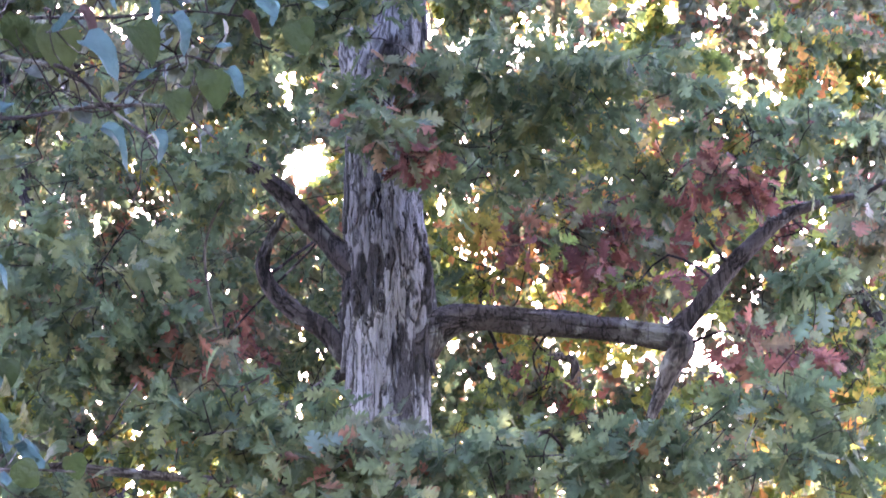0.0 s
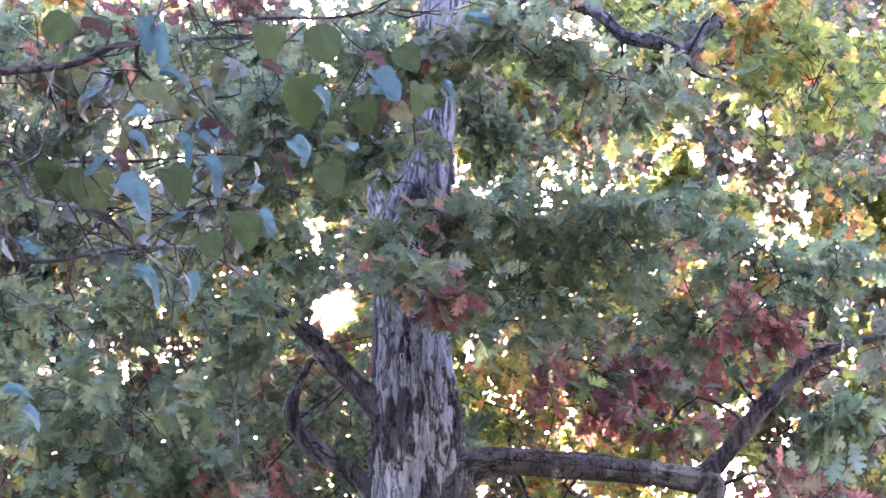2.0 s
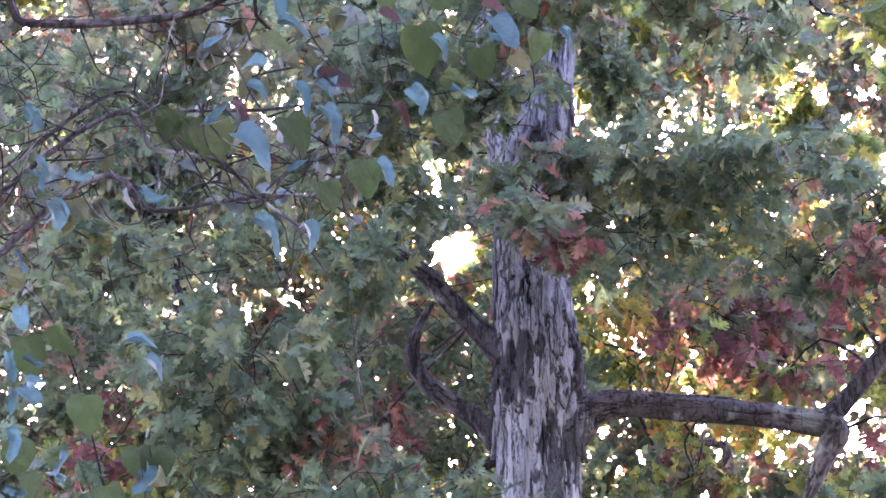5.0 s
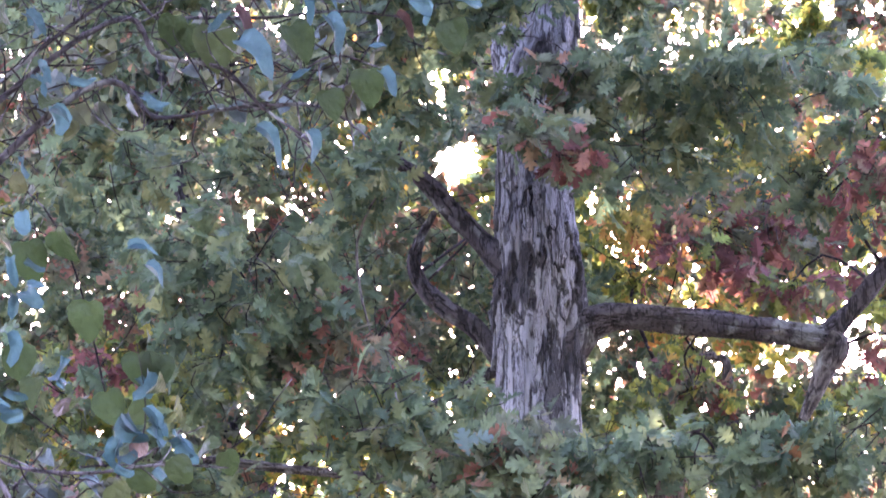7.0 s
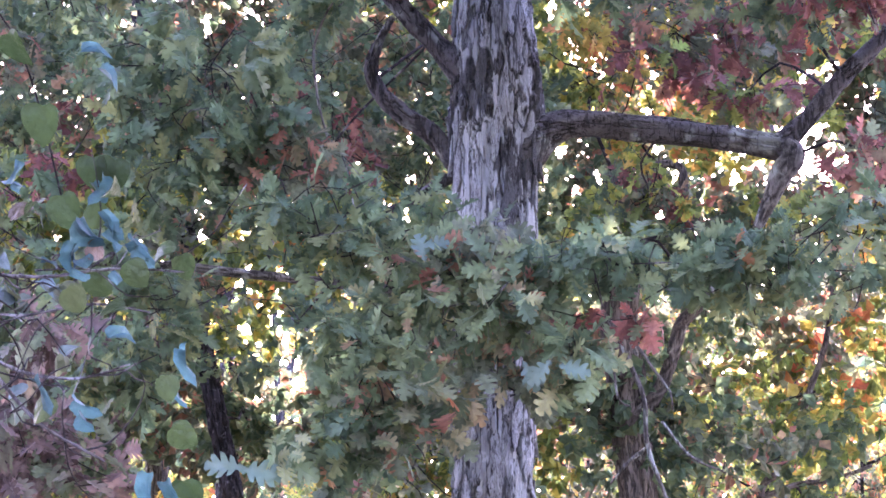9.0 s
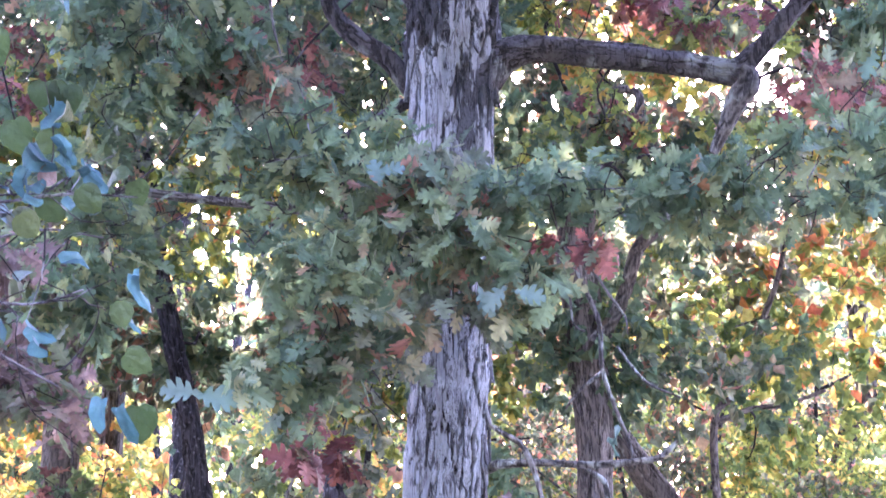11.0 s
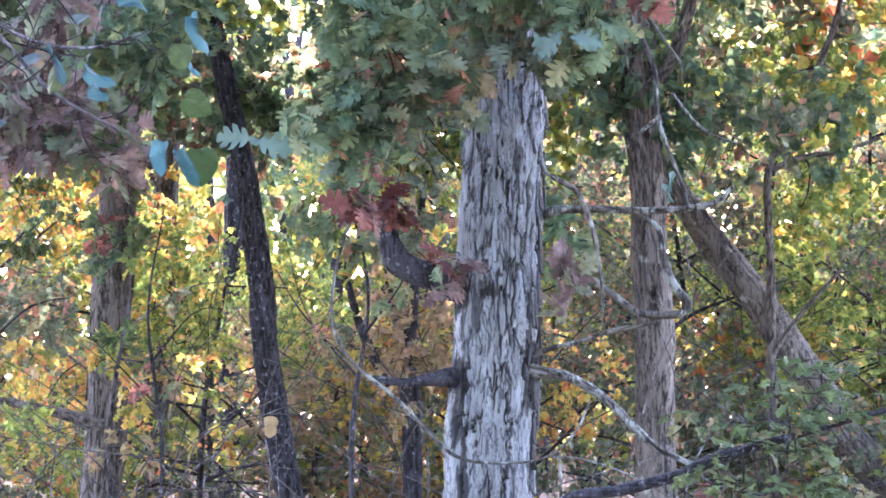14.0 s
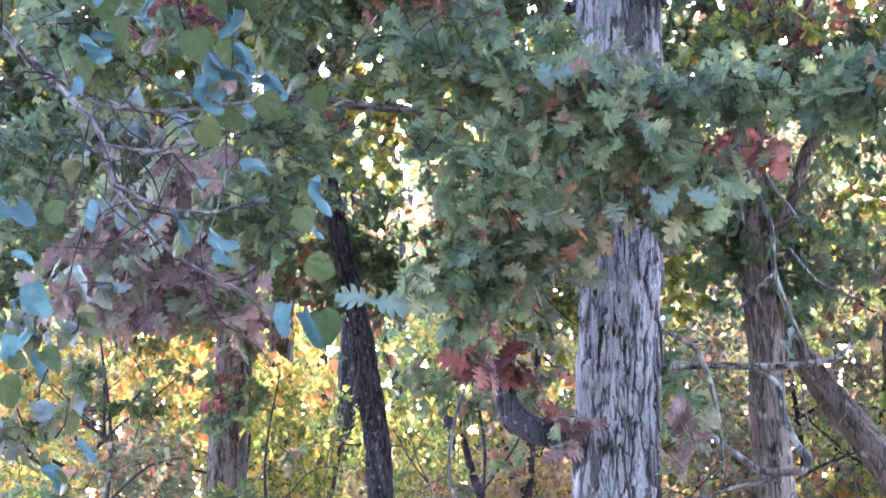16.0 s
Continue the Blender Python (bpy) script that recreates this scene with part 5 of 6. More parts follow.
RIGHT = [(4.4, 13.6, -0.1, 0.2), (4.4, 13.6, 3, 0.17), (4.3, 13.6, 7, 0.12), (4.3, 13.6, 10, 0.06)]
woodland_tree("oak_tree", "dark-limbed oak with rust and green leaves", [RIGHT, [(4.38, 13.6, 4.6, 0.07)] + [(3.22, 13.6, 4.9, 0.059), (3, 13.6, 5.18, 0.052), (2.88, 13.6, 5.37, 0.048), (2.8, 13.6, 5.52, 0.037), (2.75, 13.6, 5.69, 0.026), (2.65, 13.6, 5.87, 0.015)]], BARK_DARK,
              [(*(2.62, 13.2, 4.97, 0.32, 0.25), 200, "mixed"), (*(2.84, 13.2, 5.74, 0.29, 0.29), 200, "lime"), (*(2.86, 13.2, 6.42, 0.29, 0.32), 200, "mixed")], OAK_CHEAP, 0.12, (4.4, 13.6), sides=44)

# undergrowth and woods behind
RNG = np.random.default_rng(33)
WOODS = [("lime", 3.9, 17.4, 2.4), ("lime", 2.2, 18, 2.6), ("orange", -4.0, 17.5, 2.4), ("lime", -2.9, 16.5, 2.2), ("lime", -1.6, 18, 2.2), ("orange", -0.7, 16, 1.6), ("mixed", 0.7, 17, 2.0), ("lime", 1.3, 20, 3.0), ("orange", 3.0, 21, 3.2),
         ("lime", -5.2, 19, 3), ("lime", 0.2, 20, 2.4), ("yellow", 5.0, 20, 3.0), ("lime", 3.0, 17, 2.8), ("yellow", -5.0, 16.5, 2.4), ("lime", -3.4, 20, 3.2), ("orange", -0.9, 21, 2.8), ("brown", -1.9, 16.8, 1.5), ("lime", 4.6, 18, 3.4), ("yellow", 2.0, 22, 3.6), ("mixed", -6.2, 21, 3.2), ("lime", 2.9, 14.5, 0.9), ("lime", 3.6, 15.2, 1.5), ("mixed", 0.9, 19, 4.2), ("lime", 1.7, 18.4, 4.0), ("mixed", 0.3, 21.5, 4.4), ("lime", -0.8, 19.5, 3.6), ("mixed", 2.9, 19.5, 4.2)]
TONE = {"lime": "lime green", "yellow": "yellow", "orange": "orange", "brown": "brown", "mixed": "green and rust"}
BOUGHS = np.random.default_rng(36)
for k, (colour, x, y, h) in enumerate(WOODS):
    stem = [(x, y, -0.1, 0.03), (x + RNG.uniform(-0.2, 0.2), y, h * 0.5, 0.025), (x + RNG.uniform(-0.3, 0.3), y, h, 0.012)]
    boughs = []
    for q in range(7):
        side, z, reach, r = BOUGHS.choice((-1, 1)), h * BOUGHS.uniform(0.15, 0.9), BOUGHS.uniform(0.5, 1.2), BOUGHS.uniform(0.009, 0.02)
        px = np.interp(z, [p[2] for p in stem], [p[0] for p in stem])
        boughs.append([(px, y, z, r), (px + 0.4 * side * reach, y - BOUGHS.uniform(0, 0.6), z + BOUGHS.uniform(0.05, 0.35) * reach, 0.75 * r), (px + side * reach, y - BOUGHS.uniform(0.2, 0.9), z + BOUGHS.uniform(0.1, 0.8) * reach, 0.35 * r)])
    cl = [(x + RNG.uniform(-0.9, 0.9), y + RNG.uniform(-0.8, 0.8), h * RNG.uniform(0.1, 1.25), RNG.uniform(0.4, 0.8), RNG.uniform(0.3, 0.6), 480, colour if RNG.uniform() < 0.75 else "mixed") for _ in range(15)]
    woodland_tree("understory_tree", "young understory tree with " + TONE[colour] + " autumn leaves", [stem] + boughs, BARK_DARK, cl, TINY, 0.068, (x, y), rough=0.001, sides=10, group="understory trees", fine=6)

FAR_TREES = [(-7.5, 23, "green"), (-5.0, 25, "mixed"), (-3.7, 22.5, "green"), (-1.0, 25, "lime"), (0.9, 24, "yellow"), (2.9, 26, "lime"), (6.5, 25, "lime"), (-9.5, 27, "green"), (-8.4, 23.5, "mixed"), (-2.4, 26.5, "lime"), (5.6, 27, "mixed")]
for k, (x, y, colour) in enumerate(FAR_TREES):
    top = 14 + RNG.uniform(-1, 2)
    line = [(x, y, -0.1, 0.11), (x + 0.1, y, top * 0.4, 0.09), (x - 0.2, y, top * 0.75, 0.06), (x, y, top, 0.03)]
    cl = []
    for q in range(30):
        z = RNG.uniform(0.2, 1.0) * top
        cl.append((x + RNG.uniform(-1.9, 1.9), y + RNG.uniform(-1.5, 1.5), z, RNG.uniform(0.6, 1.2), RNG.uniform(0.5, 0.9), 170 if z < 6 else 230, colour if RNG.uniform() < 0.6 else ("yellow" if z < 5 else "mixed")))
    woodland_tree("woodland_tree", "tall woodland tree with thinning green and yellow autumn leaves", [line], BARK_DARK, cl, TINY, 0.11, (x, y), group="tall woodland trees", sides=14, fine=3, coarse=0.2)


def far_woods():
    """The wall of woods behind, past telling trees apart."""
    sets = {}
    for q in range(620):
        y = RNG.uniform(29, 60)
        x, z = RNG.uniform(-0.44, 0.34) * y, RNG.uniform(0, 1) * 0.235 * y
        colour = ("lime", "yellow", "mixed", "green", "orange")[int(RNG.integers(0, 5 if z < 7 else 4))]
        _, base, way, normal, s = spray((x, y, z), (2.2, 2.0, 1.5), 170, 8, 0.32)
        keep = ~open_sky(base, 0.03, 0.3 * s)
        sets.setdefault(colour, []).append((base[keep], way[keep], normal[keep], s[keep]))
    woods = thing("far_woods", (0, 40, 0), "dense autumn woods of green and yellow trees", "woods")
    tagged(woods, kind="stuff")
    for q in range(34):
        y = 29 + 0.9 * q
        x, r = RNG.uniform(-0.4, 0.3) * y, RNG.uniform(0.1, 0.2)
        limb("trunk", woods, [(x, y, -0.1, r), (x + RNG.uniform(-0.3, 0.3), y, 0.12 * y, r * 0.8), (x + RNG.uniform(-0.6, 0.6), y, 0.25 * y, r * 0.5)], BARK_DARK, step=0.5, sides=8)
    for colour, rows_in in sets.items():
        v, f = leaves_at(TINY, *[np.concatenate(q) for q in zip(*rows_in)])
        tagged(under(new("foliage", mesh_from("foliage", v, f, LEAF[colour], smooth=False)), woods), kind="stuff")
    settle(woods)


far_woods()


def unseen_woods_behind():
    """Unseen woods behind the eye, added to block the low sky's light."""
    sets = {}
    for q in range(300):
        a = RNG.uniform(-1.9, 1.9)
        far = RNG.uniform(13, 18)
        x, y = far * math.sin(a), -far * math.cos(a) + 3
        z = RNG.uniform(0, 1) * 8.5
        _, base, way, normal, s = spray((x, y, z), (1.8, 1.8, 1.3), 80, 8, 0.5)
        sets.setdefault(("lime", "green", "mixed")[q % 3], []).append((base, way, normal, s))
    # higher clumps at both sides, added only to block more sky
    for q in range(180):
        a, far = RNG.uniform(0.25, 1.9) * (1 if q < 110 else -1), RNG.uniform(12, 17)
        _, base, way, normal, s = spray((far * math.sin(a), -far * math.cos(a) + 3, RNG.uniform(8, 14)), (1.8, 1.8, 1.5), 80, 8, 0.5)
        sets.setdefault(("lime", "green", "mixed")[q % 3], []).append((base, way, normal, s))
    woods = thing("far_woods", (0, -12, 0), "unseen green autumn woods added behind the eye to block skylight", "woods")
    tagged(woods, kind="stuff")
    for q in range(26):
        a, far, r = -1.85 + 3.7 * q / 25 + RNG.uniform(-0.06, 0.06), RNG.uniform(13, 18), RNG.uniform(0.1, 0.18)
        x, y = far * math.sin(a), -far * math.cos(a) + 3
        limb("trunk", woods, [(x, y, -0.1, r), (x + RNG.uniform(-0.3, 0.3), y, 6, r * 0.75), (x + RNG.uniform(-0.6, 0.6), y, 13, r * 0.3)], BARK_DARK, step=0.5, sides=8)
    for colour, rows_in in sets.items():
        v, f = leaves_at(TINY, *[np.concatenate(q) for q in zip(*rows_in)])
        tagged(under(new("foliage", mesh_from("foliage", v, f, LEAF[colour], smooth=False)), woods), kind="stuff")
    settle(woods)


unseen_woods_behind()

# two young trees in the shade at the edge of the understory
RNG = np.random.default_rng(34)
EDGE = [(-3.75, 13.2, -0.1, 0.024), (-3.8, 13.2, 1.1, 0.02), (-3.68, 13.2, 2.0, 0.013), (-3.78, 13.2, 2.9, 0.005)]
EDGE_SIDE = [[(-3.79, 13.2, 1.2, 0.01), (-4.1, 13.1, 1.55, 0.007), (-4.35, 13.1, 1.7, 0.004)], [(-3.72, 13.2, 1.7, 0.01), (-3.4, 13.1, 1.95, 0.007), (-3.15, 13.1, 2.0, 0.004)], [(-3.7, 13.2, 2.1, 0.008), (-4.0, 13.1, 2.4, 0.005), (-4.2, 13.1, 2.6, 0.003)]]
woodland_tree("sapling", "shaded sapling with dull green leaves, a few turned orange", [EDGE] + EDGE_SIDE, BARK_DARK,
              [(-3.9, 13.1, 2.55, 0.3, 0.14, 64, "green"), (-3.55, 13.1, 2.35, 0.28, 0.12, 54, "maple"), (-4.1, 13.1, 2.2, 0.3, 0.12, 60, "maple"), (-3.6, 13.1, 2.0, 0.3, 0.1, 44, "mixed"), (-4.0, 13.1, 1.75, 0.32, 0.1, 54, "green"), (-3.5, 13.1, 1.65, 0.26, 0.09, 34, "orange"), (-4.2, 13.1, 1.4, 0.3, 0.1, 50, "maple"), (-3.75, 13.1, 1.3, 0.28, 0.1, 34, "mixed")],
              SMALL, 0.1, (-3.75, 13.2), rough=0.001, sides=8)
SLIM = [(-2.7, 13.6, -0.1, 0.02), (-2.65, 13.6, 1.0, 0.016), (-2.75, 13.6, 1.9, 0.01), (-2.65, 13.6, 2.6, 0.004)]
woodland_tree("sapling", "slim sapling with sparse green and rusty leaves", [SLIM, [(-2.68, 13.6, 1.3, 0.008), (-2.95, 13.5, 1.6, 0.005), (-3.1, 13.5, 1.75, 0.003)], [(-2.72, 13.6, 1.6, 0.008), (-2.45, 13.5, 1.9, 0.005), (-2.3, 13.5, 1.95, 0.003)]], BARK_DARK,
              [(-2.75, 13.5, 2.4, 0.22, 0.1, 34, "maple"), (-2.5, 13.5, 2.0, 0.22, 0.09, 28, "mixed"), (-2.95, 13.5, 1.75, 0.22, 0.09, 28, "maple"), (-2.65, 13.5, 1.4, 0.24, 0.09, 26, "red"), (-2.4, 13.5, 1.6, 0.18, 0.08, 18, "orange")],
              SMALL, 0.095, (-2.7, 13.6), rough=0.001, sides=8)

# ---- vines and loose branches ----
vine = thing("hanging_vine", (0.5, 11.2, 0), "pale bare vine hanging down a grey-brown trunk", "vine")
for line in ([(0.3, 11.2, 3.59, 0.012), (0.41, 11.2, 3.34, 0.015), (0.48, 11.2, 3.15, 0.015), (0.49, 11.2, 2.92, 0.015), (0.56, 11.2, 2.7, 0.012), (0.63, 11.2, 2.52, 0.012), (0.66, 11.2, 2.38, 0.009)], [(0.49, 11.2, 2.9, 0.012), (0.37, 11.2, 2.8, 0.009), (0.29, 11.2, 2.7, 0.006)],
             [(0.3, 11.2, 3.53, 0.012), (0.32, 11.2, 3.32, 0.009), (0.34, 11.2, 3.16, 0.006), (0.4, 11.2, 3.12, 0.006)], [(0.38, 11.2, 3.56, 0.009), (0.54, 11.2, 3.31, 0.009), (0.62, 11.2, 3.2, 0.006), (0.63, 11.2, 3.1, 0.006)], [(0.57, 11.2, 3.04, 0.009), (0.72, 11.2, 2.85, 0.009), (0.91, 11.2, 2.76, 0.006)]):
    limb("vine_stem", vine, slim(line, 0.9), BARK_LICHEN, step=0.05, sides=6)
settle(vine)
hang = thing("dead_branch", (1.2, 12, 0), "lichen-grey dead branch hooked across the trees", "branch")
for line in ([(-0.01, 12, 2.2, 0.013), (0.15, 12, 2.07, 0.02), (0.28, 12, 1.97, 0.023), (0.43, 12, 1.87, 0.026), (0.65, 12, 1.87, 0.026), (0.69, 12, 1.93, 0.029), (0.61, 12, 2.04, 0.029), (0.56, 12, 2.2, 0.026), (0.53, 12, 2.36, 0.02), (0.43, 12, 2.43, 0.013)], [(0.43, 12, 1.87, 0.013), (0.54, 12, 1.83, 0.01), (0.19, 12, 1.75, 0.01)]):
    limb("stick", hang, slim(line, 0.85), BARK_LICHEN, step=0.03, sides=8, wobble=0.08)
settle(hang)
arch = thing("arching_sapling", (-0.5, 10.2, 0), "bare pale sapling stem bent in an arch", "branch")
for line in ([(-1.02, 10.2, 2.42, 0.008), (-1.05, 10.2, 2.31, 0.011), (-1.11, 10.2, 2.14, 0.014), (-1.15, 10.2, 1.94, 0.014), (-1.14, 10.2, 1.75, 0.017), (-1.04, 10.2, 1.58, 0.017), (-0.84, 10.2, 1.42, 0.017), (-0.65, 10.2, 1.22, 0.017), (-0.51, 10.2, 1.12, 0.014), (-0.29, 10.2, 1.1, 0.011), (-0.1, 10.2, 1.13, 0.011), (0.04, 10.2, 1.25, 0.011), (0.12, 10.2, 1.42, 0.008)], [(-0.1, 10.2, 1.13, 0.008), (0.07, 10.2, 1.12, 0.008), (0.31, 10.2, 1.04, 0.006), (0.56, 10.2, 0.9, 0.006)], [(-0.04, 10.2, 1.14, 0.014), (-0.03, 10.2, 0.98, 0.014), (-0.04, 10.2, 0.76, 0.014)]):
    limb("stick", arch, slim(line), BARK_LICHEN, step=0.03, sides=8, wobble=0.05)
settle(arch)
low = thing("fallen_branch", (1, 9.4, 0), "dark fallen limb with green maple sprays", "branch")
LOW = [(-0.07, 9.4, 0.95, 0.025), (0.06, 9.4, 1, 0.031), (0.24, 9.4, 1.02, 0.036), (0.51, 9.4, 1.09, 0.038), (0.66, 9.4, 1.16, 0.038), (0.89, 9.4, 1.23, 0.028), (1.21, 9.4, 1.32, 0.02), (1.53, 9.4, 1.41, 0.013)]
limb("limb", low, slim(LOW, 0.72), BARK_DARK, step=0.03, sides=16, rough=0.003, cell=(0.03, 0.1), wobble=0.05)
crown(low, [LOW], [(*(0.9, 9.3, 1.46, 0.43, 0.03), 60, "maple"), (*(0.76, 9.1, 1.32, 0.39, 0.03), 70, "maple"), (*(0.97, 9.3, 1.21, 0.43, 0.03), 80, "maple"), (*(0.76, 9.1, 1.07, 0.37, 0.03), 70, "maple"), (*(1.16, 9.2, 1.36, 0.3, 0.04), 60, "maple"), (*(0.63, 9.3, 1.01, 0.13, 0.05), 22, "red"), (*(1.11, 9.2, 1.04, 0.27, 0.05), 60, "maple"), (*(1.14, 9.4, 1.56, 0.23, 0.03), 40, "maple")], SMALL, 0.08, per=6, depth=1.2, level=True, droop=0.1)
settle(low)


def bramble(at, label, n, wide, high):
    """A tangle of thin bare shoots."""
    ob = thing("shrub", (*at, 0), label, "shrub", "bare shrubs")
    for q in range(n):
        x, y = at[0] + RNG.normal(0, wide * 0.35), at[1] + RNG.normal(0, 0.3)
        run, way = [(x, y, -0.05, 0.008)], np.array([RNG.normal(0, 0.5), RNG.normal(0, 0.3), 1.0])
        for k in range(6):
            way = way + RNG.standard_normal(3) * (0.45, 0.3, 0.3) - (0, 0, 0.12)
            x, y, _ = np.array(run[-1][:3]) + way / np.linalg.norm(way) * high / 5
            run.append((*(np.array(run[-1][:3]) + way / np.linalg.norm(way) * high / 5), 0.007 - 0.001 * k))
        limb("shoot", ob, run, BARK_TWIG, step=0.08, sides=4)
    settle(ob)


for at, n, wide, high in (((-1.2, 13.2), 16, 1.6, 2.4), ((-2.3, 13.4), 12, 1.5, 2.2), ((0.3, 13.0), 14, 1.4, 2.2), ((1.7, 14.2), 10, 1.4, 2.4), ((-3.4, 14), 10, 1.4, 2.2), ((-1.7, 15.5), 12, 2.0, 3.2), ((1.2, 16), 10, 2.0, 3.4), ((2.8, 16), 10, 2.0, 3.4), ((-3.0, 16), 10, 2.0, 3.2)):
    bramble(at, "leafless tangle of thin grey-brown shoots", n, wide, high)

# a seedling with two straw-yellow leaves, and a curled leaf caught on a branch
seedling = thing("seedling", (*[(-1.45, 10.5, 1.1)][0][:2], 0), "thin seedling with two straw-yellow leaves", "plant")
TOP = [(-1.5, 10.5, 1.29), (-1.5, 10.5, 1.24)]
limb("stem", seedling, [(TOP[0][0] + 0.05, 10.5, -0.05, 0.005), (TOP[0][0] + 0.06, 10.5, 0.6, 0.004), (TOP[0][0] + 0.03, 10.5, TOP[0][2] - 0.02, 0.002)], BARK_TWIG, step=0.05, sides=6)
one_leaf(seedling, HEART[0], "straw", TOP[0], (-0.6, 0, 0.5), 0.075)
one_leaf(seedling, HEART[1], "straw", TOP[1], (-0.5, 0, -0.6), 0.07)
settle(seedling)
curl = thing("dead_leaf", [(0.54, 10.55, 2.39)][0], "pale curled dead leaf caught on a bare branch", "leaf")
for at, way in zip([(0.53, 10.55, 2.51), (0.51, 10.55, 2.45)], ((0.2, 0, 1), (-0.3, 0, 1))):
    one_leaf(curl, ROLLED[1], "pale", at, way, 0.11)
settle(curl)

# ---- the near tree with heart-shaped leaves ----
RNG = np.random.default_rng(21)
near_tree = thing("redbud_tree", (-2.6, 5.6, 0), "redbud tree with drooping blue-green heart-shaped leaves, sky sheen in their colour", "tree")
NEAR_TRUNK = [(-2.6, 5.6, -0.1, 0.09), (-2.55, 5.6, 1.2, 0.075), (-2.45, 5.6, 2.4, 0.06), (-2.3, 5.6, 3.6, 0.05), (-2.2, 5.6, 4.8, 0.03)]
limb("trunk", near_tree, NEAR_TRUNK, BARK_GREY, step=0.04, sides=24, rough=0.004, wobble=0.04)
NEAR_LIMBS = [
    [(-2.3, 5.6, 3.5, 0.02)] + [(-1.77, 5.5, 4.35, 0.018), (-1.66, 5.5, 4.36, 0.017), (-1.49, 5.5, 4.34, 0.016), (-1.32, 5.5, 4.34, 0.015), (-1.15, 5.5, 4.37, 0.014), (-1.02, 5.5, 4.4, 0.012), (-0.9, 5.5, 4.44, 0.009), (-0.72, 5.5, 4.46, 0.006), (-0.48, 5.5, 4.39, 0.004)], [(-0.74, 5.5, 4.49, 0.007), (-0.58, 5.5, 4.48, 0.007), (-0.39, 5.5, 4.48, 0.006), (-0.22, 5.5, 4.5, 0.004), (-0.06, 5.5, 4.47, 0.003)]] + [
    [(-2.45, 5.6, 2.5, 0.02)] + [(-2.06, 5.5, 3.14, 0.012), (-1.89, 5.5, 2.96, 0.01), (-1.8, 5.5, 2.86, 0.01), (-1.68, 5.5, 2.75, 0.01), (-1.6, 5.5, 2.64, 0.009), (-1.56, 5.5, 2.51, 0.009), (-1.47, 5.5, 2.41, 0.007), (-1.36, 5.5, 2.3, 0.006), (-1.2, 5.5, 2.21, 0.004)], [(-1.8, 5.5, 2.86, 0.007), (-1.63, 5.5, 2.76, 0.006), (-1.41, 5.5, 2.73, 0.006), (-1.19, 5.5, 2.73, 0.004), (-1, 5.5, 2.73, 0.003)]] + [
    [(-1.56, 5.5, 2.51, 0.006), (-1.42, 5.5, 2.45, 0.006), (-1.28, 5.5, 2.43, 0.004), (-1.14, 5.5, 2.47, 0.003)], [(-1.6, 5.5, 2.63, 0.006), (-1.44, 5.5, 2.61, 0.004), (-1.25, 5.5, 2.64, 0.004), (-1.09, 5.5, 2.61, 0.003)]] + [
    [(-2.4, 5.6, 2.9, 0.02)] + [(-1.5, 5.5, 3.8, 0.012), (-1.24, 5.5, 3.75, 0.009), (-1.07, 5.5, 3.77, 0.007), (-0.92, 5.5, 3.78, 0.007), (-0.76, 5.5, 3.76, 0.006), (-0.63, 5.5, 3.67, 0.004)], [(-2.4, 5.6, 3.2, 0.015)] + [(-1.45, 5.5, 4.01, 0.01), (-1.25, 5.5, 3.94, 0.009), (-1.05, 5.5, 3.87, 0.007), (-0.94, 5.5, 3.76, 0.006), (-0.79, 5.5, 3.64, 0.006)]] + [
    [(-0.92, 5.5, 3.78, 0.004), (-0.83, 5.5, 3.87, 0.004), (-0.72, 5.5, 3.9, 0.004), (-0.57, 5.5, 3.86, 0.003)], [(-2.35, 5.6, 3.35, 0.012)] + [(-1.47, 5.5, 4.08, 0.007), (-1.25, 5.5, 4.05, 0.006), (-1.11, 5.5, 4.07, 0.006), (-0.93, 5.5, 4.03, 0.006), (-0.72, 5.5, 4.06, 0.004), (-0.54, 5.5, 4.02, 0.003)]]
for line in NEAR_LIMBS:
    limb("branch", near_tree, [(x, y + RNG.normal(0, 0.03), z + RNG.normal(0, 0.006), r * 0.85) for x, y, z, r in line], BARK_LIMB if line[-1][2] > 3.6 else BARK_TWIG, step=0.02, sides=8, rough=0.001, cell=(0.01, 0.05), wobble=0.08)
NEAR_LEAVES = [(-0.47, 5.4, 4.01), (-1.17, 5.4, 2.78), (-1.09, 5.4, 2.74)] + [(0.04, 5.4, 4.39), (-0.73, 5.4, 4.09), (-0.34, 5.4, 4.03), (-1.21, 5.4, 3.75)] + [(-0.23, 5.4, 4.2), (-1.58, 5.4, 3.98), (-1.56, 5.4, 3.82), (-1.5, 5.4, 3.7), (-1.54, 5.4, 3.28)]
NEAR_LEAVES += [(-1.22, 5.4, 2.93), (-1.18, 5.4, 2.83), (-1.24, 5.4, 2.82), (-1.62, 5.4, 2.86), (-1.57, 5.4, 2.91), (-1.34, 5.4, 2.73), (-1.26, 5.4, 2.74), (-1.1, 5.4, 2.77), (-1.14, 5.4, 2.53), (-0.98, 5.4, 2.46), (-1.23, 5.4, 2.3), (-1.06, 5.4, 2.13), (-1, 5.4, 2.11), (-1.57, 5.4, 2.41), (-1.78, 5.4, 2.3), (-1.8, 5.4, 2.18), (-1.83, 5.4, 2.44), (-1.75, 5.4, 2.01), (-1.78, 5.4, 2.08), (-1.35, 5.4, 2.38), (-1.69, 5.4, 1.71), (-1.6, 5.4, 1.78), (-1.44, 5.4, 2.94), (-0.99, 5.4, 2.37), (-1.13, 5.4, 2.12)]
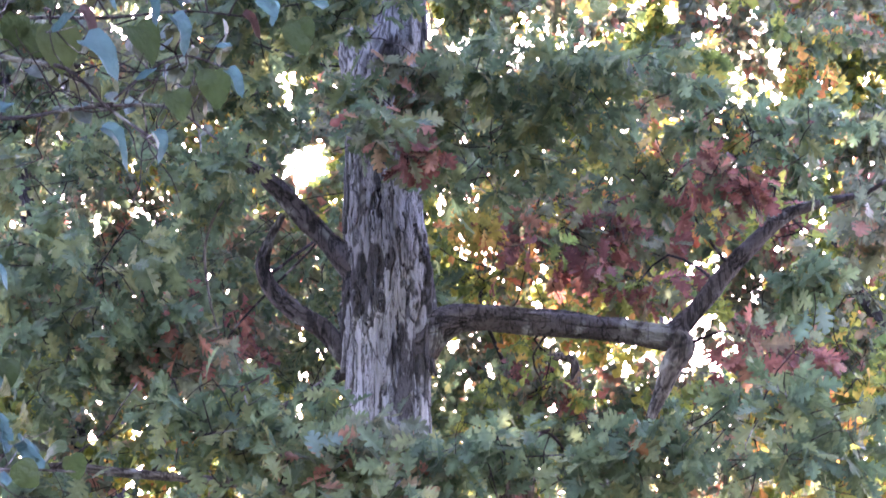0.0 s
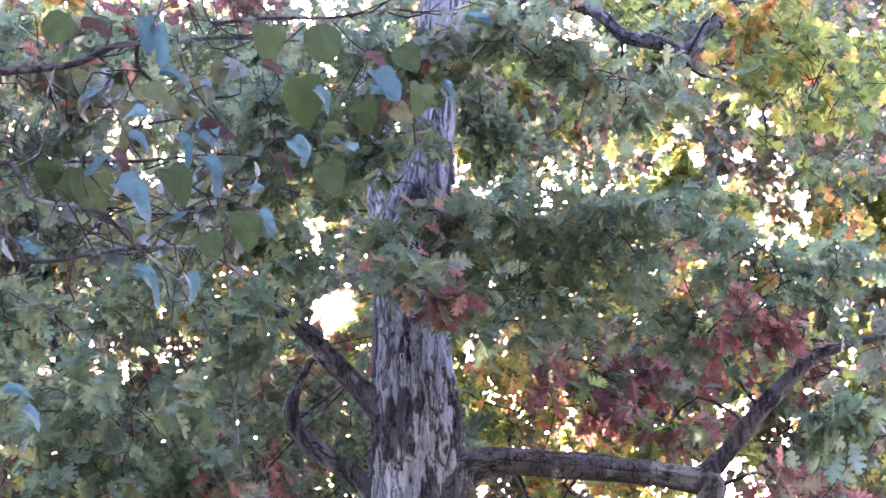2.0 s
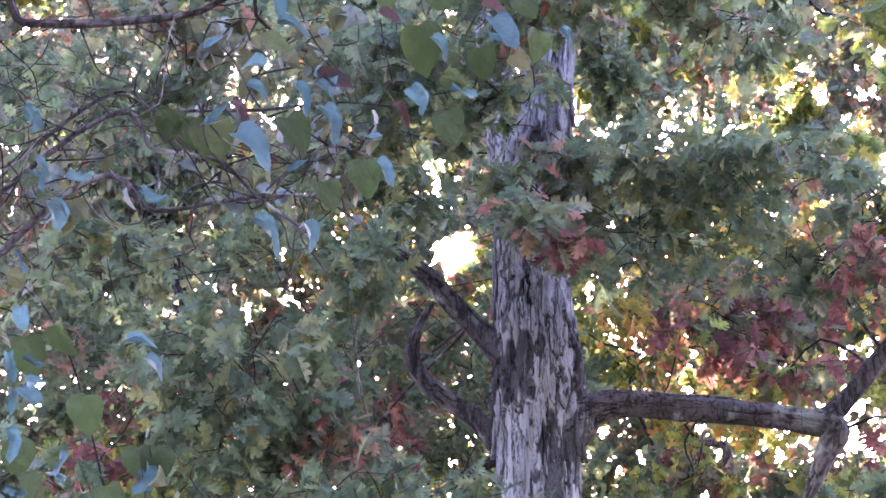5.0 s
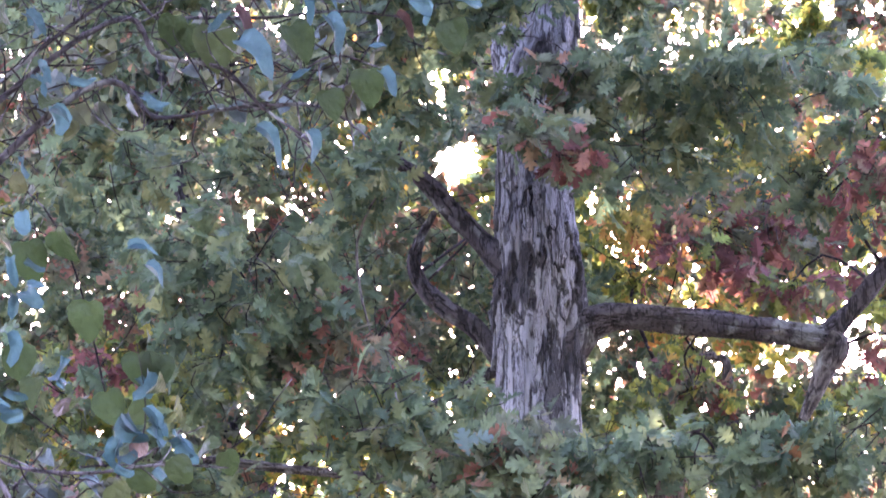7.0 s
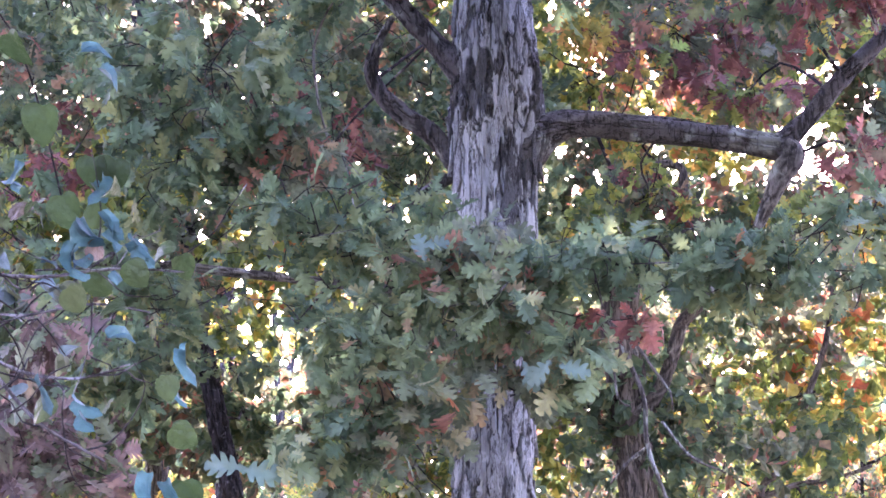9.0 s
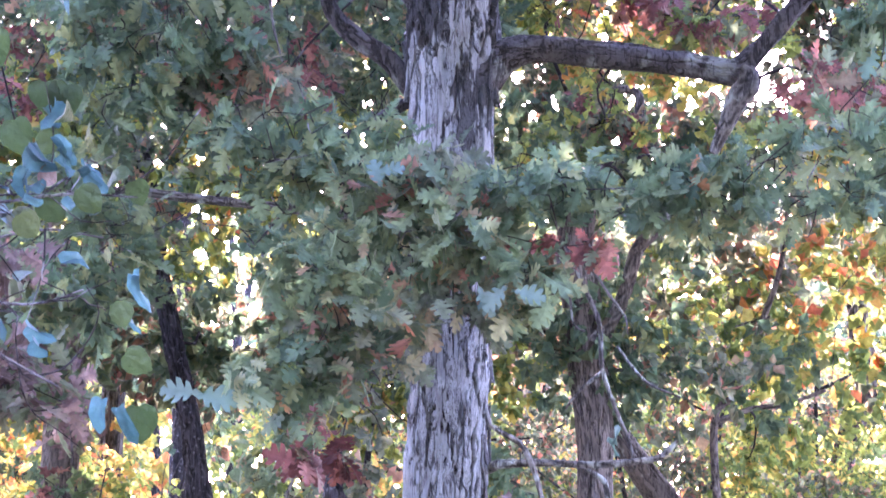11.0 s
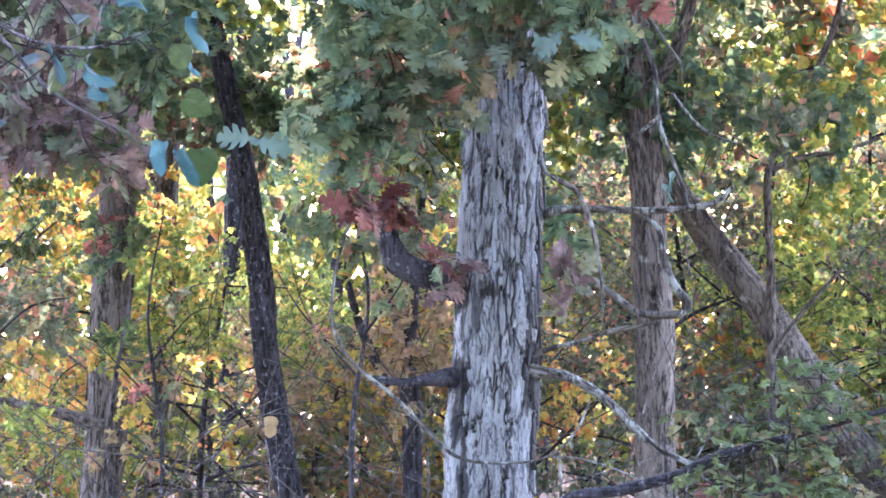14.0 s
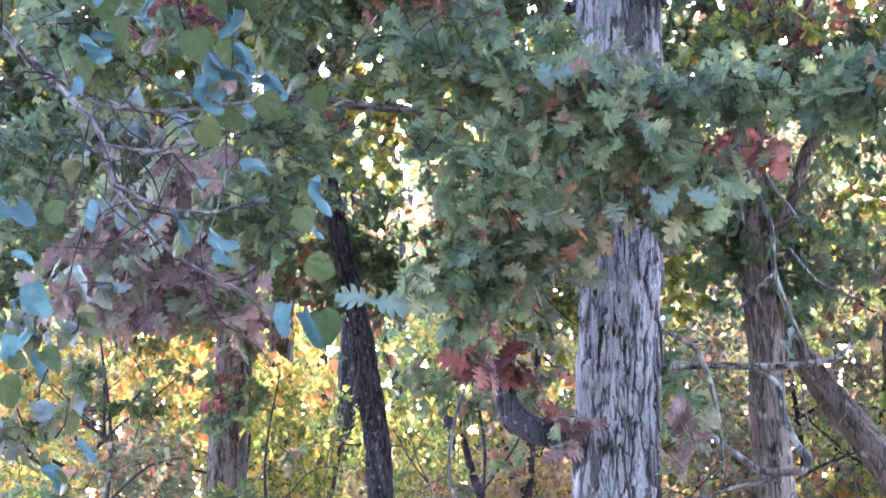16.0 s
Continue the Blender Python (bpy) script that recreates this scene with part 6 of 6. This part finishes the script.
NEAR_LEAVES += [(-1.24, 5.4, 2.81), (-1.18, 5.4, 2.81), (-1.1, 5.4, 2.76), (-1.28, 5.4, 2.73), (-1.58, 5.4, 2.85), (-1.59, 5.4, 4.01), (-1.55, 5.4, 3.85), (-1.59, 5.4, 3.56), (-1.54, 5.4, 3.18), (-1.22, 5.4, 2.92), (-1.59, 5.4, 3.04), (-1.46, 5.4, 2.97)]
NEAR_LEAVES = [q for q in NEAR_LEAVES if math.hypot(q[0] + 1.03, q[2] - 2.12) > 0.1]
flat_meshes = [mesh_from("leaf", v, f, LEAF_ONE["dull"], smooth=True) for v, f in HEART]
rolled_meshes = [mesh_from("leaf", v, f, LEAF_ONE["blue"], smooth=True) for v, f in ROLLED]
for k, p in enumerate(NEAR_LEAVES + [tuple(np.array(q) + RNG.normal(0, 0.07, 3)) for q in NEAR_LEAVES]):
    flat = k >= len(NEAR_LEAVES) and k % 4 > 0
    ob = under(new("leaf", (flat_meshes if flat else rolled_meshes)[k % 4]), holder(near_tree, p))
    way = np.array([[RNG.normal(0.45, 0.7), RNG.normal(0, 0.4), RNG.normal(-0.7, 0.4)]])
    up = (RNG.normal(0, 0.5), -1 + RNG.normal(0, 0.4), RNG.normal(0.2, 0.5)) if flat else (RNG.normal(0, 0.8), RNG.choice((-1, 1)) + RNG.normal(0, 0.3), RNG.normal(0.3, 0.8))
    rot = turns(way, np.array([up]))[0]
    s = RNG.uniform(0.055, 0.085) if flat else RNG.uniform(0.055, 0.1)
    ob.matrix_local = Matrix.Translation(Vector(p) - Vector(rot @ np.array([0, 0.5 * s, 0]))) @ Matrix([list(r) for r in rot]).to_4x4() @ Matrix.Scale(s, 4)


# the largest leaves one by one: place and half-length, then the way each one hangs in degrees from the right, and how flat it lies
def hang_leaves(places, ways, colour, flat, facing=(0, -1, 0.3)):
    for k, ((x, y, z, r), turn) in enumerate(zip(places, ways)):
        a = radians(turn)
        ob = one_leaf(near_tree, (HEART if flat else WIDE)[k % 4], colour, (x, y, z), (math.cos(a), RNG.normal(0, 0.15), math.sin(a)), 2 * r, (facing[0] + RNG.normal(0, 0.25), facing[1], facing[2] + RNG.normal(0, 0.2)))


WIDE = [rolled(heart_leaf(0, 0.5, 0.2), 0.26), rolled(heart_leaf(0, 0.9, -0.4), 0.22), rolled(heart_leaf(0.1, 0.3, 0.7), 0.34), rolled(heart_leaf(0, -0.5, 0.5), 0.3)]
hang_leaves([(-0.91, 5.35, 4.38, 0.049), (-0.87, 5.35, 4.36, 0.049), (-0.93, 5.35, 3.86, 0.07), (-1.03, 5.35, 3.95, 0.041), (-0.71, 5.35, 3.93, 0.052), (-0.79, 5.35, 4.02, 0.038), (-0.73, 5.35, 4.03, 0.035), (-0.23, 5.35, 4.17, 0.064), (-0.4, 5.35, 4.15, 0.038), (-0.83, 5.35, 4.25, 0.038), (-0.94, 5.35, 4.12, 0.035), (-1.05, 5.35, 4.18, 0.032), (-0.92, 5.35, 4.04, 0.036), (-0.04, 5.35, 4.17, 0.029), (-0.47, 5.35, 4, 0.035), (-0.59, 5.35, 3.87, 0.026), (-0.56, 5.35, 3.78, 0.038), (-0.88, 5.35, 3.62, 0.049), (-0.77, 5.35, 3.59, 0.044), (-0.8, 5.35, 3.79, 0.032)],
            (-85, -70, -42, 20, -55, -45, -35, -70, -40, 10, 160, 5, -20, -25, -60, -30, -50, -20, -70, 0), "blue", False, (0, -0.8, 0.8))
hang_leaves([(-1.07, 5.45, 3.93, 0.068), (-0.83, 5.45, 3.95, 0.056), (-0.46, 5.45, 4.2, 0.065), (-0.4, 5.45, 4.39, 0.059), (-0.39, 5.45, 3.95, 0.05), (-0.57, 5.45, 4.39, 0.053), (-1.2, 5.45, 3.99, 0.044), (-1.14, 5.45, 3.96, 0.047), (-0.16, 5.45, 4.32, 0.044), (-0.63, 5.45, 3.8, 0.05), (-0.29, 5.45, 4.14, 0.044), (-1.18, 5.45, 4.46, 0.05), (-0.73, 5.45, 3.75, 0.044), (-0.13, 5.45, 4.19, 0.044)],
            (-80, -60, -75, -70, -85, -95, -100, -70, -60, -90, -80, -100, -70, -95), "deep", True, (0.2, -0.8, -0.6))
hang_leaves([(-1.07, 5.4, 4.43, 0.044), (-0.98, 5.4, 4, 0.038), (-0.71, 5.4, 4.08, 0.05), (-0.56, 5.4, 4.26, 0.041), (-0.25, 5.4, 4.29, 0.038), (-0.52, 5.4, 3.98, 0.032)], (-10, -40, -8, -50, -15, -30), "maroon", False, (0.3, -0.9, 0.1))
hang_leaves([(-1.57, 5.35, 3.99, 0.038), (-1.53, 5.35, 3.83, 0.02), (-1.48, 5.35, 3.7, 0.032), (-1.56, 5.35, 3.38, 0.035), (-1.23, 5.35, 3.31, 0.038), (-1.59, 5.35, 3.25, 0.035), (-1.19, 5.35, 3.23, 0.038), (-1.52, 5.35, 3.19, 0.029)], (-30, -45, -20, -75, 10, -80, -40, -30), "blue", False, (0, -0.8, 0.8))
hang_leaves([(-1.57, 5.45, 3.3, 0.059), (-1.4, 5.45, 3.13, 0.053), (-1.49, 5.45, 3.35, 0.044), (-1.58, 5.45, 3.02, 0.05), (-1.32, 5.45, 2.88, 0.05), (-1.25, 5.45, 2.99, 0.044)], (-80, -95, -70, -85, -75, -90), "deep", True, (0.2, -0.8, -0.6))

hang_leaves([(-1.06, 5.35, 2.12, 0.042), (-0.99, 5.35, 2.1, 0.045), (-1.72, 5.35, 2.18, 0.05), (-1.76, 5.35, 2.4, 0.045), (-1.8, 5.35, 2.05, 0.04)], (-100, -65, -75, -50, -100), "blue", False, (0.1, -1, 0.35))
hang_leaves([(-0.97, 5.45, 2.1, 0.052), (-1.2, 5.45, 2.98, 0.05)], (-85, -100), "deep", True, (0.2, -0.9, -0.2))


def side_twigs(tree, lines, every, length):
    """Short crooked side shoots along the branches."""
    sticks = []
    for line in lines:
        pts = spline(line, every)
        for k in range(1, len(pts) - 1):
            way = RNG.standard_normal(3) * (1, 0.7, 1)
            run = [(*pts[k][:3], 0.003)]
            for q in range(4):
                way = way / np.linalg.norm(way) + RNG.standard_normal(3) * 0.55
                run.append((*(np.array(run[-1][:3]) + way / np.linalg.norm(way) * length * RNG.uniform(0.15, 0.35)), 0.0027 - 0.0004 * q))
            sticks.append(tube(run, 0.03, 4))
    tagged(under(new("twig_growth", mesh_from("twig_growth", *joined(sticks), BARK_TWIG)), tree), kind="stuff")


side_twigs(near_tree, NEAR_LIMBS, 0.055, 0.32)
crown(near_tree, NEAR_LIMBS, [(*(-1.11, 5.7, 3.99, 0.23, 0.17), 60, "glaucous"), (*(-0.76, 5.8, 3.99, 0.24, 0.19), 50, "glaucous"), (*(-1.62, 5.7, 2.62, 0.31, 0.23), 70, "glaucous"), (*(-1.78, 5.8, 2.25, 0.2, 0.2), 40, "glaucous"), (*(-0.93, 5.7, 4.32, 0.37, 0.15), 70, "glaucous"), (*(-1.56, 5.7, 4, 0.19, 0.31), 50, "glaucous"), (*(-1.83, 5.8, 1.83, 0.17, 0.17), 30, "glaucous")],
      HEART, 0.06, per=4, depth=0.4, sky=False, droop=0.7)
settle(near_tree)
